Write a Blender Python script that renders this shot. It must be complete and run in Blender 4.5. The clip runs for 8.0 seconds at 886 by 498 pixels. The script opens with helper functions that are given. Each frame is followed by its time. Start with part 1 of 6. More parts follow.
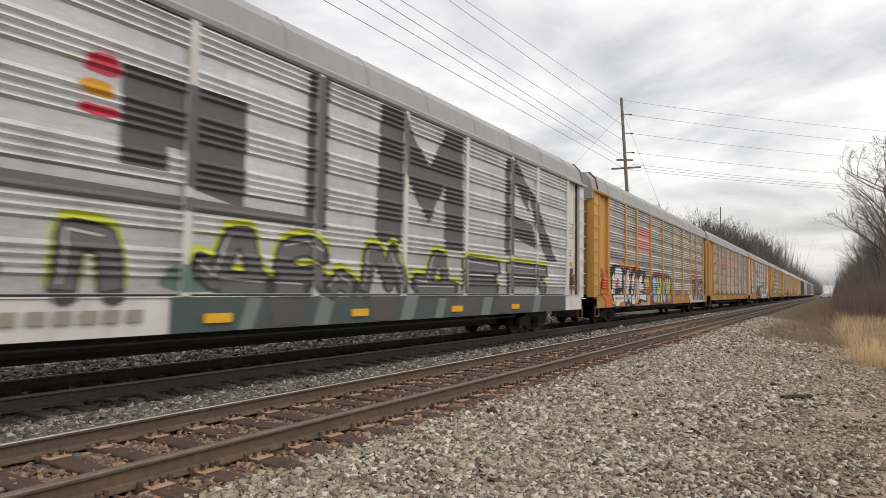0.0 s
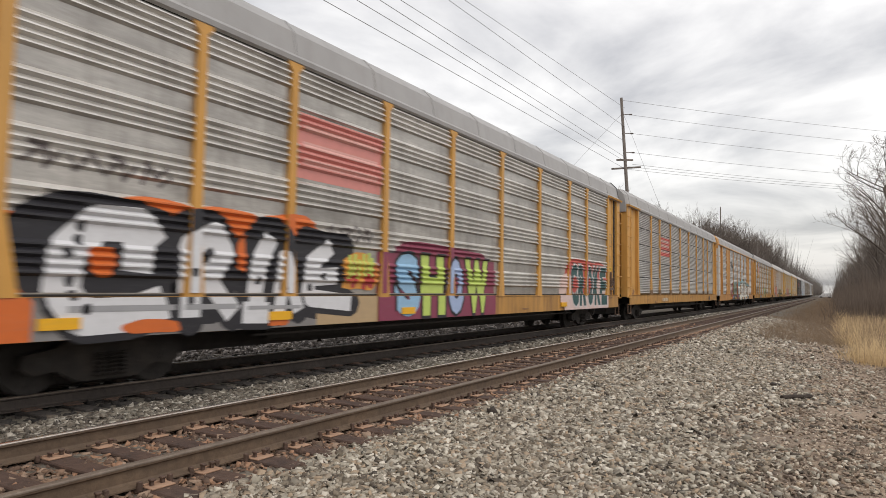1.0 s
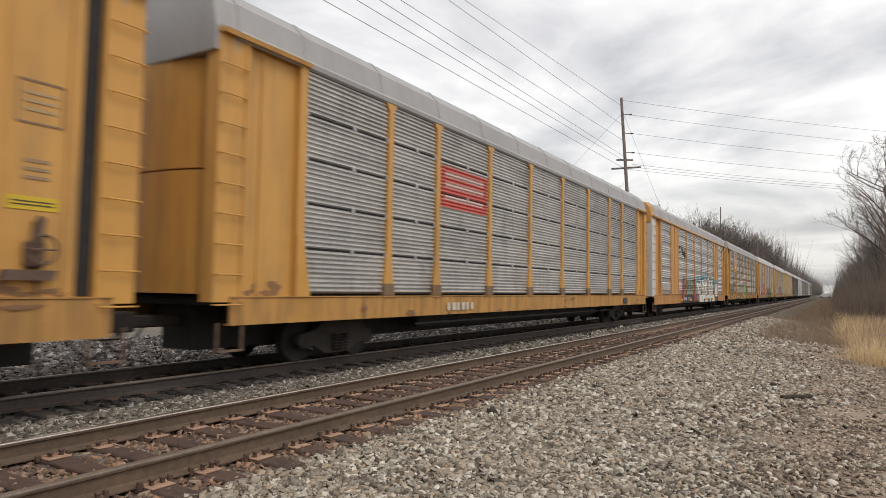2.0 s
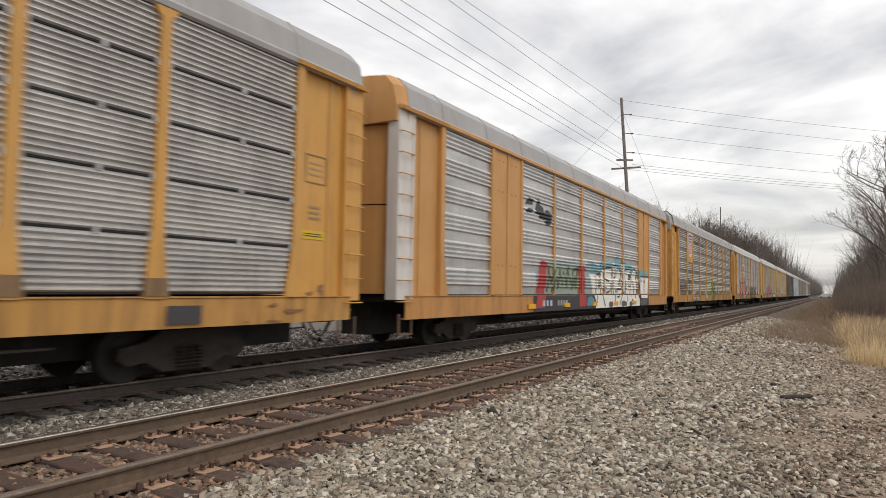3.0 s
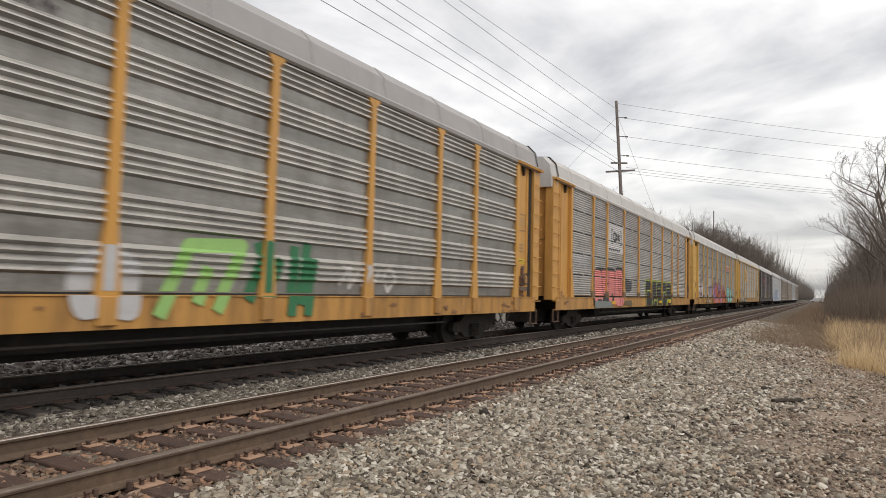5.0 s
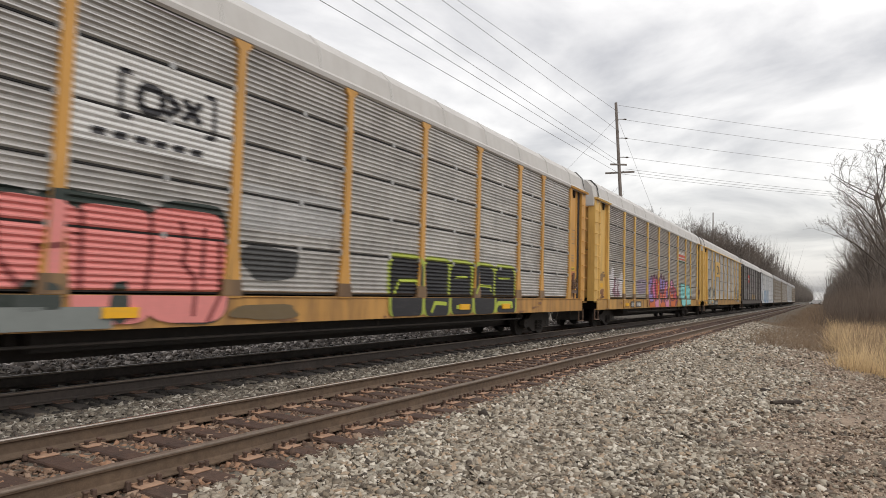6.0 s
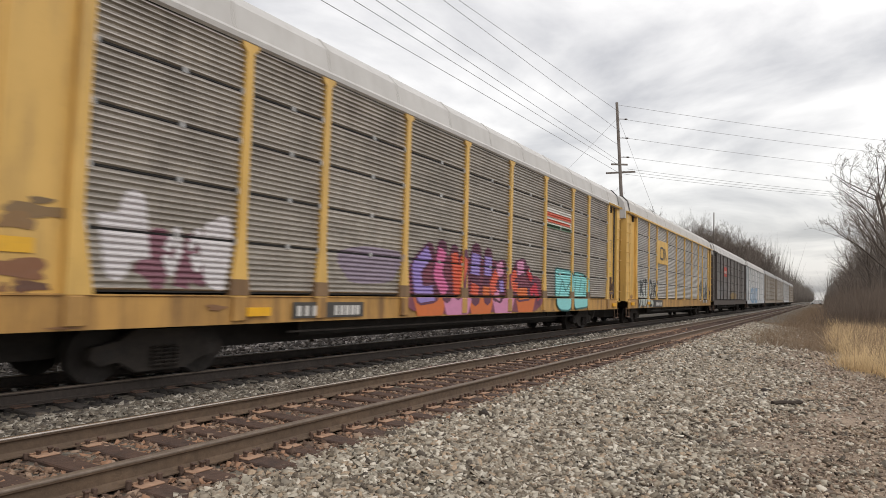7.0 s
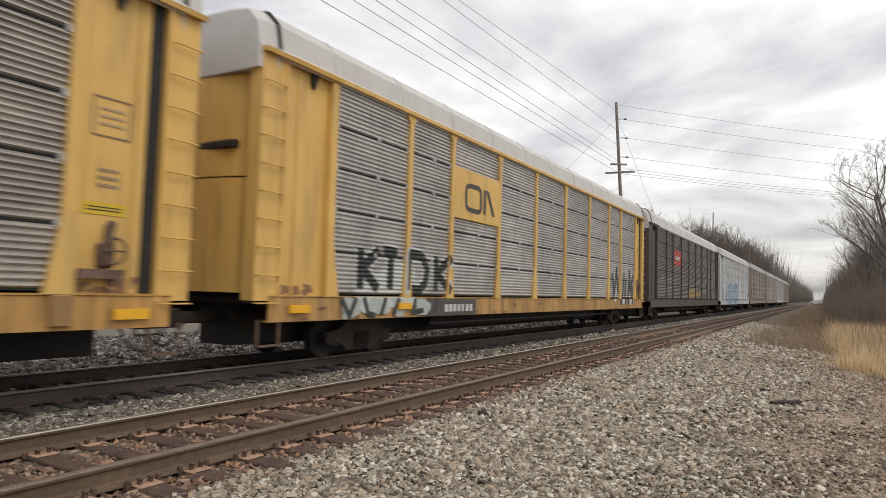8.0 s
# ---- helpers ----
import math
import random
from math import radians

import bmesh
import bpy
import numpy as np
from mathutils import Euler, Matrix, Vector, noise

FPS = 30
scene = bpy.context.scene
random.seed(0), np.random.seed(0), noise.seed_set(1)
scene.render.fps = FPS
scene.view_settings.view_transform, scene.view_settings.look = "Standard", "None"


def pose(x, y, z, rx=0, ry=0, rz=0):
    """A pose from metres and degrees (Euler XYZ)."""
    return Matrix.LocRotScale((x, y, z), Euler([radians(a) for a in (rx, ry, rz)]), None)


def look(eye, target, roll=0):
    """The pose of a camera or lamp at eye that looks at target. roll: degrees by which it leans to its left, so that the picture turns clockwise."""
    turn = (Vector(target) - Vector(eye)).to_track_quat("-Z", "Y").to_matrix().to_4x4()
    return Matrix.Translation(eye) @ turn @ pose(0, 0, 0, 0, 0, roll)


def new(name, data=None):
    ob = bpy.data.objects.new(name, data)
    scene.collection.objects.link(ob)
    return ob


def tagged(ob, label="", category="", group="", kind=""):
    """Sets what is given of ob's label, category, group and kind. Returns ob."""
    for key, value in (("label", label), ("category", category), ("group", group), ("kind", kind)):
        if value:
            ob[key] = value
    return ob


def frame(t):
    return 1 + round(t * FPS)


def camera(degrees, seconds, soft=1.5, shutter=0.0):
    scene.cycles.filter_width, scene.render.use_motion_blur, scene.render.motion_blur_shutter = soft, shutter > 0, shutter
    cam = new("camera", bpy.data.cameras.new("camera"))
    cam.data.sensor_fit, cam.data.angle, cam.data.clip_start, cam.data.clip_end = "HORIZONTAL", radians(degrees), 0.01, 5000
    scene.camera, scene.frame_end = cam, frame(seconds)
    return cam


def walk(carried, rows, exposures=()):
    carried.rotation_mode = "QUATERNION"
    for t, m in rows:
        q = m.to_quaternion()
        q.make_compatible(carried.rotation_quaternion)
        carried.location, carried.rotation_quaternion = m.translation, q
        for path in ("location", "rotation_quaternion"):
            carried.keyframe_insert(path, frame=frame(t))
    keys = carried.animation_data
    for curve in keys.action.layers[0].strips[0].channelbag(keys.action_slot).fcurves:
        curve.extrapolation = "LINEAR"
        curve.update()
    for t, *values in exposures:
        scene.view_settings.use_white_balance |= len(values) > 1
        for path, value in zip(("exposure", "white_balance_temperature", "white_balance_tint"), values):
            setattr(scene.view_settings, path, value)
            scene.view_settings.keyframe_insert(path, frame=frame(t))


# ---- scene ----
from collections import defaultdict

# ------------------------------------------------------------------ camera
EYE = 1.60          # eye height over the sleepers' tops
PATH = [
    (0.0, pose(0, 0, EYE, 93.424, -0.891, -59.161)),
    (1.0, pose(0, 0, EYE, 93.424, -0.891, -59.161)),
    (2.0, pose(0, 0, EYE, 93.424, -0.891, -59.161)),
    (2.9, pose(0, 0, EYE, 93.424, -0.891, -59.161)),
    (3.5, pose(0, 0, EYE, 93.486, -1.081, -59.322)),
    (4.0, pose(0, 0, EYE, 93.526, -1.255, -59.610)),
    (4.5, pose(0, 0, EYE, 93.493, -1.356, -59.680)),
    (6.0, pose(0, 0, EYE, 93.611, -1.590, -59.795)),
    (6.5, pose(0, 0, EYE, 93.590, -1.634, -59.773)),
    (7.0, pose(0, 0, EYE, 93.589, -1.647, -59.737)),
    (7.5, pose(0, 0, EYE, 93.572, -1.682, -59.752)),
    (8.0, pose(0, 0, EYE, 93.575, -1.668, -59.801)),
]
cam = camera(68.5, 8.0, soft=0.75, shutter=0.15)
walk(cam, PATH)

# ------------------------------------------------------------------ place in numbers
NEAR = 5.51         # centre line of the near track
FAR = 9.52          # centre line of the far track, on which the train runs
RAIL = 0.186        # rail top over the sleepers
HALF = 0.7525       # half the distance of the rails' centres
PITCH = 27.70       # from coupler to coupler
SPEED = 22.92       # metres a second, towards the viewer
FIRST = 10.235      # centre of the first car at the start

# ------------------------------------------------------------------ world and light
SUN_ELEV, SUN_AZ = 52.0, 200.0


def make_world():
    w = bpy.data.worlds.new("overcast_sky")
    scene.world = w
    w.use_nodes = True
    nt = w.node_tree
    nt.nodes.clear()
    N, Lk = nt.nodes.new, nt.links.new
    out = N("ShaderNodeOutputWorld")
    tc = N("ShaderNodeTexCoord")
    sep = N("ShaderNodeSeparateXYZ")
    Lk(tc.outputs["Generated"], sep.inputs[0])
    # a flat cloud deck: directions meet a plane overhead
    up = N("ShaderNodeMath"); up.operation = "MAXIMUM"; up.inputs[1].default_value = 0.0
    Lk(sep.outputs[2], up.inputs[0])
    add = N("ShaderNodeMath"); add.operation = "ADD"; add.inputs[1].default_value = 0.16
    Lk(up.outputs[0], add.inputs[0])
    dx = N("ShaderNodeMath"); dx.operation = "DIVIDE"
    dy = N("ShaderNodeMath"); dy.operation = "DIVIDE"
    Lk(sep.outputs[0], dx.inputs[0]); Lk(add.outputs[0], dx.inputs[1])
    Lk(sep.outputs[1], dy.inputs[0]); Lk(add.outputs[0], dy.inputs[1])
    com = N("ShaderNodeCombineXYZ")
    Lk(dx.outputs[0], com.inputs[0]); Lk(dy.outputs[0], com.inputs[1])
    n1 = N("ShaderNodeTexNoise")
    n1.inputs["Scale"].default_value = 1.15
    n1.inputs["Detail"].default_value = 7
    n1.inputs["Roughness"].default_value = 0.52
    n1.inputs["Distortion"].default_value = 0.35
    Lk(com.outputs[0], n1.inputs["Vector"])
    r1 = N("ShaderNodeValToRGB")
    r1.color_ramp.elements[0].position = 0.35
    r1.color_ramp.elements[0].color = (0.475, 0.464, 0.464, 1)
    r1.color_ramp.elements[1].position = 0.585
    r1.color_ramp.elements[1].color = (1.0, 0.968, 0.926, 1)
    Lk(n1.outputs["Fac"], r1.inputs[0])
    lift = N("ShaderNodeMapRange")
    lift.inputs["From Min"].default_value, lift.inputs["From Max"].default_value = 0.02, 0.42
    lift.inputs["To Min"].default_value, lift.inputs["To Max"].default_value = 0.76, 1.22
    Lk(sep.outputs[2], lift.inputs["Value"])
    deck = N("ShaderNodeVectorMath"); deck.operation = "SCALE"
    Lk(r1.outputs[0], deck.inputs[0]); Lk(lift.outputs[0], deck.inputs["Scale"])
    sky = N("ShaderNodeTexSky")
    sky.sky_type = "NISHITA"
    sky.sun_disc = False
    sky.sun_elevation = radians(SUN_ELEV)
    sky.sun_rotation = radians(SUN_AZ)
    sky.air_density, sky.dust_density = 1.0, 3.0
    b1 = N("ShaderNodeBackground"); b1.inputs[1].default_value = SKY_CLEAR
    Lk(sky.outputs[0], b1.inputs[0])
    b2 = N("ShaderNodeBackground"); b2.inputs[1].default_value = SKY_CLOUD
    Lk(deck.outputs[0], b2.inputs[0])
    ad = N("ShaderNodeAddShader")
    Lk(b1.outputs[0], ad.inputs[0]); Lk(b2.outputs[0], ad.inputs[1])
    Lk(ad.outputs[0], out.inputs[0])


SKY_CLEAR, SKY_CLOUD = 0.03, 1.0
make_world()
sun = new("sun", bpy.data.lights.new("sun", "SUN"))
sun.data.energy, sun.data.angle, sun.data.color = 0.9, radians(25), (1.0, 0.97, 0.93)
sa, se = radians(SUN_AZ), radians(SUN_ELEV)
sun_from = Vector((math.sin(sa) * math.cos(se), math.cos(sa) * math.cos(se), math.sin(se)))
sun.matrix_world = look(tuple(sun_from * 50), (0, 0, 0))
scene.view_settings.exposure = 0.03


# ------------------------------------------------------------------ materials
def mat(name, build, rough=0.7, metal=0.0):
    m = bpy.data.materials.new(name)
    m.use_nodes = True
    nt = m.node_tree
    b = nt.nodes["Principled BSDF"]
    b.inputs["Roughness"].default_value, b.inputs["Metallic"].default_value = rough, metal
    build(nt, b)
    return m


def nd(nt, kind, **kw):
    n = nt.nodes.new("ShaderNode" + kind)
    for k, v in kw.items():
        n.inputs[k.replace("_", " ")].default_value = v
    return n


def coords(nt, sx=1, sy=1, sz=1):
    tc = nt.nodes.new("ShaderNodeTexCoord")
    mp = nt.nodes.new("ShaderNodeMapping")
    mp.inputs["Scale"].default_value = (sx, sy, sz)
    # each object starts at another place of the pattern
    off = nt.nodes.new("ShaderNodeVectorMath")
    off.operation = "MULTIPLY_ADD"
    off.inputs[1].default_value = (37.0, 11.0, 23.0)
    nt.links.new(rnd(nt), off.inputs[0])
    nt.links.new(tc.outputs["Object"], off.inputs[2])
    nt.links.new(off.outputs[0], mp.inputs[0])
    return mp.outputs[0]


def noise_fac(nt, vec, scale, detail=5, rough=0.55, lo=0.35, hi=0.65):
    n = nd(nt, "TexNoise", Scale=scale, Detail=detail, Roughness=rough)
    nt.links.new(vec, n.inputs["Vector"])
    r = nt.nodes.new("ShaderNodeMapRange")
    r.inputs["From Min"].default_value, r.inputs["From Max"].default_value = lo, hi
    nt.links.new(n.outputs["Fac"], r.inputs["Value"])
    return r.outputs[0]


def mix(nt, fac, a, b, kind="MIX"):
    m = nt.nodes.new("ShaderNodeMix")
    m.data_type, m.blend_type = "RGBA", kind
    for sock, v in ((m.inputs[0], fac), (m.inputs[6], a), (m.inputs[7], b)):
        if isinstance(v, (tuple, list)):
            sock.default_value = (*v, 1) if len(v) == 3 else v
        elif isinstance(v, (int, float)):
            sock.default_value = v
        else:
            nt.links.new(v, sock)
    return m.outputs[2]


def bump(nt, b, height, strength=0.3, dist=0.01):
    n = nd(nt, "Bump", Strength=strength, Distance=dist)
    nt.links.new(height, n.inputs["Height"])
    nt.links.new(n.outputs[0], b.inputs["Normal"])


def rnd(nt):
    return nt.nodes.new("ShaderNodeObjectInfo").outputs["Random"]


def times(nt, a, k):
    m = nt.nodes.new("ShaderNodeMath")
    m.operation = "MULTIPLY"
    nt.links.new(a, m.inputs[0])
    if isinstance(k, (int, float)):
        m.inputs[1].default_value = k
    else:
        nt.links.new(k, m.inputs[1])
    return m.outputs[0]


def painted(name, col, dirt=(0.12, 0.075, 0.04), amount=0.5, rough=0.55, bare=0.48):
    """Old paint on steel: rain streaks running down, rust specks, faded patches."""
    def build(nt, b):
        v = coords(nt)
        streak = noise_fac(nt, coords(nt, 2.2, 2.2, 0.3), 1.7, 7, 0.65, bare, bare + 0.3)
        fade = noise_fac(nt, v, 0.9, 4, 0.6)
        speck = noise_fac(nt, v, 14, 6, 0.7, 0.62, 0.72)
        c = mix(nt, times(nt, fade, 0.35), col, tuple(min(1, x * 1.25 + 0.03) for x in col))
        c = mix(nt, times(nt, streak, amount), c, dirt)
        c = mix(nt, times(nt, speck, 0.45 * amount), c, (0.07, 0.035, 0.018))
        c = mix(nt, times(nt, rnd(nt), 0.12), c, (0.30, 0.24, 0.16))
        nt.links.new(c, b.inputs["Base Color"])
        bump(nt, b, speck, 0.15, 0.004)
    return mat(name, build, rough)


def galvanised(name, light, dark, stain=(0.10, 0.085, 0.07), stain_amt=0.55, grimy=1.0):
    """Weathered zinc-coated panels: long smears along the car, soot and brown stains."""
    def build(nt, b):
        smear = noise_fac(nt, coords(nt, 0.5, 1, 3.0), 1.3, 6, 0.6, 0.3, 0.7)
        fine = noise_fac(nt, coords(nt, 4, 4, 14), 2.0, 6, 0.7, 0.35, 0.65)
        blot = noise_fac(nt, coords(nt, 1, 1, 0.7), 1.1, 6, 0.65, 0.5, 0.75)
        c = mix(nt, smear, dark, light)
        c = mix(nt, times(nt, fine, 0.4), c, tuple(x * 0.72 for x in dark))
        c = mix(nt, times(nt, blot, stain_amt), c, stain)
        run = noise_fac(nt, coords(nt, 3.2, 1, 0.22), 1.4, 7, 0.68, 0.50, 0.74)
        c = mix(nt, times(nt, run, 0.42 * grimy), c, stain)
        grime = noise_fac(nt, coords(nt, 0.22, 1, 0.9), 1.6, 5, 0.6, 0.42, 0.68)
        c = mix(nt, times(nt, grime, 0.22 * grimy), c, tuple(x * 0.55 for x in dark))
        c = mix(nt, times(nt, rnd(nt), 0.25), c, tuple(x * 0.6 for x in dark))
        nt.links.new(c, b.inputs["Base Color"])
        bump(nt, b, fine, 0.12, 0.004)
    return mat(name, build, 0.36, 0.6)


def spray(name, col, rough=0.5):
    def build(nt, b):
        n = noise_fac(nt, coords(nt), 7, 5, 0.65, 0.3, 0.75)
        w = noise_fac(nt, coords(nt, 1, 1, 6), 3, 5, 0.6, 0.5, 0.8)
        c = mix(nt, times(nt, n, 0.3), col, tuple(x * 0.6 for x in col))
        c = mix(nt, times(nt, w, 0.3), c, tuple(0.55 * x + 0.07 for x in col))
        nt.links.new(c, b.inputs["Base Color"])
    return mat(name, build, rough)


def rough_mat(name, a, b2, scale, rough=0.85, strength=0.4, dist=0.01, metal=0.0, third=None):
    def build(nt, b):
        v = coords(nt)
        f1 = noise_fac(nt, v, scale, 8, 0.65)
        f2 = noise_fac(nt, v, scale * 0.13, 4, 0.6)
        c = mix(nt, f1, a, b2)
        c = mix(nt, times(nt, f2, 0.5), c, third or tuple(x * 0.55 for x in a))
        nt.links.new(c, b.inputs["Base Color"])
        bump(nt, b, f1, strength, dist)
    return mat(name, build, rough, metal)


def stones_mat(name, cols, dust):
    """Broken stone, each piece of its own shade."""
    def build(nt, b):
        g = nt.nodes.new("ShaderNodeNewGeometry")
        r = nt.nodes.new("ShaderNodeValToRGB")
        r.color_ramp.interpolation = "CONSTANT"
        e = r.color_ramp.elements
        while len(e) < len(cols):
            e.new(0.5)
        for i, c in enumerate(cols):
            e[i].position = i / len(cols)
            e[i].color = (*c, 1)
        nt.links.new(g.outputs["Random Per Island"], r.inputs[0])
        f = noise_fac(nt, coords(nt), 40, 5, 0.6)
        d = noise_fac(nt, coords(nt), 0.9, 5, 0.6, 0.4, 0.7)
        c = mix(nt, times(nt, f, 0.15), r.outputs[0], dust)
        c = mix(nt, times(nt, d, 0.25), c, dust)
        nt.links.new(c, b.inputs["Base Color"])
        bump(nt, b, f, 0.3, 0.004)
    return mat(name, build, 0.85)


M = {}
YEL = (0.54, 0.275, 0.055)
M["yellow"] = painted("faded_yellow_paint", YEL)
M["sill_yellow"] = painted("rusty_yellow_sill", (0.46, 0.235, 0.052), (0.11, 0.052, 0.026), 0.8, bare=0.42)
M["sill_yellow2"] = painted("rusty_pale_yellow_sill", (0.46, 0.255, 0.066), (0.10, 0.05, 0.026), 0.85, bare=0.41)
M["sill_tan"] = painted("rusty_tan_sill", (0.46, 0.215, 0.055), (0.14, 0.06, 0.028), 0.6, bare=0.44)
M["yellow2"] = painted("dull_yellow_paint", (0.62, 0.385, 0.10))
M["tan"] = painted("orange_tan_paint", (0.50, 0.25, 0.07), amount=0.3)
M["dull_tan"] = painted("dull_tan_paint", (0.27, 0.225, 0.175), (0.12, 0.09, 0.07), 0.5)
M["white"] = painted("chalky_white_paint", (0.62, 0.60, 0.57), (0.25, 0.21, 0.17), 0.45)
M["brown"] = painted("dark_brown_paint", (0.055, 0.045, 0.042), (0.03, 0.02, 0.018))
M["grey"] = painted("pale_grey_paint", (0.50, 0.52, 0.54), (0.2, 0.17, 0.14), 0.4)
M["roof_grey"] = painted("grey_roof_paint", (0.30, 0.295, 0.295), (0.20, 0.185, 0.17), 0.4)
M["roof_white"] = painted("pale_roof_paint", (0.47, 0.46, 0.445), (0.30, 0.27, 0.245), 0.35)
M["zinc"] = galvanised("weathered_zinc", (0.62, 0.585, 0.54), (0.35, 0.33, 0.305))
M["zinc_e"] = galvanised("grey_green_zinc", (0.41, 0.395, 0.365), (0.23, 0.225, 0.205))
M["zinc_light"] = galvanised("bright_zinc", (0.72, 0.71, 0.70), (0.48, 0.475, 0.465), stain_amt=0.3, grimy=0.5)
M["zinc_dark"] = galvanised("dull_zinc", (0.455, 0.412, 0.345), (0.265, 0.24, 0.20), stain_amt=0.5)
M["zinc_mid"] = galvanised("grey_zinc", (0.60, 0.575, 0.53), (0.37, 0.356, 0.33), stain_amt=0.45, grimy=0.8)
M["zinc_brown"] = galvanised("brown_panels", (0.13, 0.11, 0.10), (0.07, 0.06, 0.055))
# grimy underframe steel; also gives the stones below the cars their shade
M["under"] = rough_mat("soot_and_shade", (0.017, 0.0145, 0.013), (0.032, 0.026, 0.022), 6, 0.85)
M["truck"] = rough_mat("grimy_cast_steel", (0.020, 0.0165, 0.014), (0.045, 0.035, 0.028), 7, 0.85)
M["wheel"] = rough_mat("wheel_steel", (0.022, 0.0185, 0.016), (0.042, 0.034, 0.029), 9, 0.7, metal=0.2)
M["rust_iron"] = rough_mat("rusty_iron", (0.10, 0.062, 0.045), (0.19, 0.12, 0.08), 12, 0.8)
M["black"] = rough_mat("black_gap", (0.012, 0.011, 0.011), (0.03, 0.028, 0.026), 8, 0.8)
M["rail"] = rough_mat("rusty_rail_side", (0.098, 0.064, 0.040), (0.150, 0.100, 0.064), 11, 0.8, metal=0.05, third=(0.065, 0.046, 0.033))
# far rails: shade under the train is put into the darker colour
M["rail_far"] = rough_mat("shaded_rail_side", (0.050, 0.040, 0.034), (0.080, 0.062, 0.052), 11, 0.75, metal=0.15)
M["rail_top"] = rough_mat("worn_rail_head", (0.62, 0.56, 0.50), (0.46, 0.40, 0.35), 20, 0.27, 0.04, 0.002, 0.9, (0.30, 0.24, 0.19))
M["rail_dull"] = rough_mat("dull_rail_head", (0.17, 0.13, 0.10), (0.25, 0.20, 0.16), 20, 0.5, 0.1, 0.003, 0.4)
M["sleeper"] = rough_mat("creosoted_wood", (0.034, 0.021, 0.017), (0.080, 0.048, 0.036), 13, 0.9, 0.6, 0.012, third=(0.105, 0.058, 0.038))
M["sleeper_far"] = rough_mat("dark_wood", (0.030, 0.026, 0.023), (0.065, 0.052, 0.045), 13, 0.9, 0.6, 0.012)
M["plate"] = rough_mat("rusted_plate", (0.37, 0.225, 0.145), (0.24, 0.135, 0.085), 18, 0.85, 0.3, 0.004, third=(0.42, 0.28, 0.19))
M["spike"] = rough_mat("rusty_spike", (0.075, 0.045, 0.032), (0.13, 0.078, 0.055), 25, 0.8)
M["stone"] = stones_mat("grey_ballast", [(0.055, 0.045, 0.036), (0.30, 0.262, 0.208), (0.42, 0.375, 0.30), (0.15, 0.125, 0.092), (0.28, 0.24, 0.185), (0.60, 0.55, 0.465), (0.10, 0.078, 0.056), (0.36, 0.27, 0.185), (0.20, 0.18, 0.145), (0.26, 0.215, 0.16), (0.46, 0.42, 0.35), (0.34, 0.31, 0.25)], (0.25, 0.195, 0.14))
M["stone_dark"] = stones_mat("dark_ballast", [(0.07, 0.06, 0.05), (0.18, 0.158, 0.125), (0.24, 0.215, 0.172), (0.11, 0.093, 0.072), (0.42, 0.385, 0.33), (0.085, 0.066, 0.05), (0.15, 0.135, 0.11)], (0.16, 0.13, 0.10))
M["stone_sooty"] = stones_mat("sooty_ballast_stone", [(0.04, 0.034, 0.032), (0.11, 0.095, 0.085), (0.16, 0.14, 0.125), (0.065, 0.055, 0.05), (0.34, 0.31, 0.29), (0.05, 0.04, 0.036)], (0.09, 0.075, 0.066))
M["path_stone"] = stones_mat("brown_path_stone", [(0.13, 0.094, 0.070), (0.30, 0.225, 0.165), (0.42, 0.34, 0.26), (0.21, 0.152, 0.108), (0.52, 0.45, 0.36), (0.10, 0.075, 0.06)], (0.29, 0.21, 0.145))
M["stone_rust"] = stones_mat("rusty_ballast", [(0.085, 0.052, 0.036), (0.21, 0.135, 0.090), (0.12, 0.083, 0.060), (0.30, 0.215, 0.155), (0.075, 0.048, 0.036), (0.31, 0.175, 0.105)], (0.19, 0.105, 0.062))
M["bark"] = rough_mat("grey_bark", (0.105, 0.086, 0.073), (0.18, 0.15, 0.128), 5, 0.95, 0.5, 0.02)
M["twig"] = rough_mat("twig_bark", (0.13, 0.105, 0.088), (0.22, 0.18, 0.152), 3, 0.95, 0.1)
M["pole"] = rough_mat("weathered_pole", (0.16, 0.135, 0.12), (0.25, 0.22, 0.20), 6, 0.9, 0.4, 0.01)
M["wire"] = rough_mat("wire", (0.24, 0.24, 0.242), (0.32, 0.32, 0.32), 4, 0.6)
M["straw"] = rough_mat("dry_straw", (0.56, 0.38, 0.19), (0.74, 0.55, 0.31), 6, 0.9, 0.1)
M["weed"] = rough_mat("dead_weed", (0.16, 0.105, 0.065), (0.26, 0.18, 0.11), 6, 0.95, 0.1)
M["brush"] = rough_mat("leafless_brush", (0.090, 0.066, 0.050), (0.165, 0.122, 0.092), 2, 0.95, 0.1)
M["far_wood"] = rough_mat("distant_bark", (0.085, 0.072, 0.062), (0.15, 0.127, 0.108), 0.6, 0.95, 0.1)
M["foot_rust"] = painted("rusty_foot_paint", (0.20, 0.115, 0.05), (0.07, 0.04, 0.025), 0.8, bare=0.4)
M["van_white"] = spray("white_car_paint", (0.75, 0.75, 0.75), 0.35)
M["log"] = rough_mat("rotten_wood", (0.030, 0.022, 0.017), (0.065, 0.048, 0.036), 16, 0.95, 0.5)

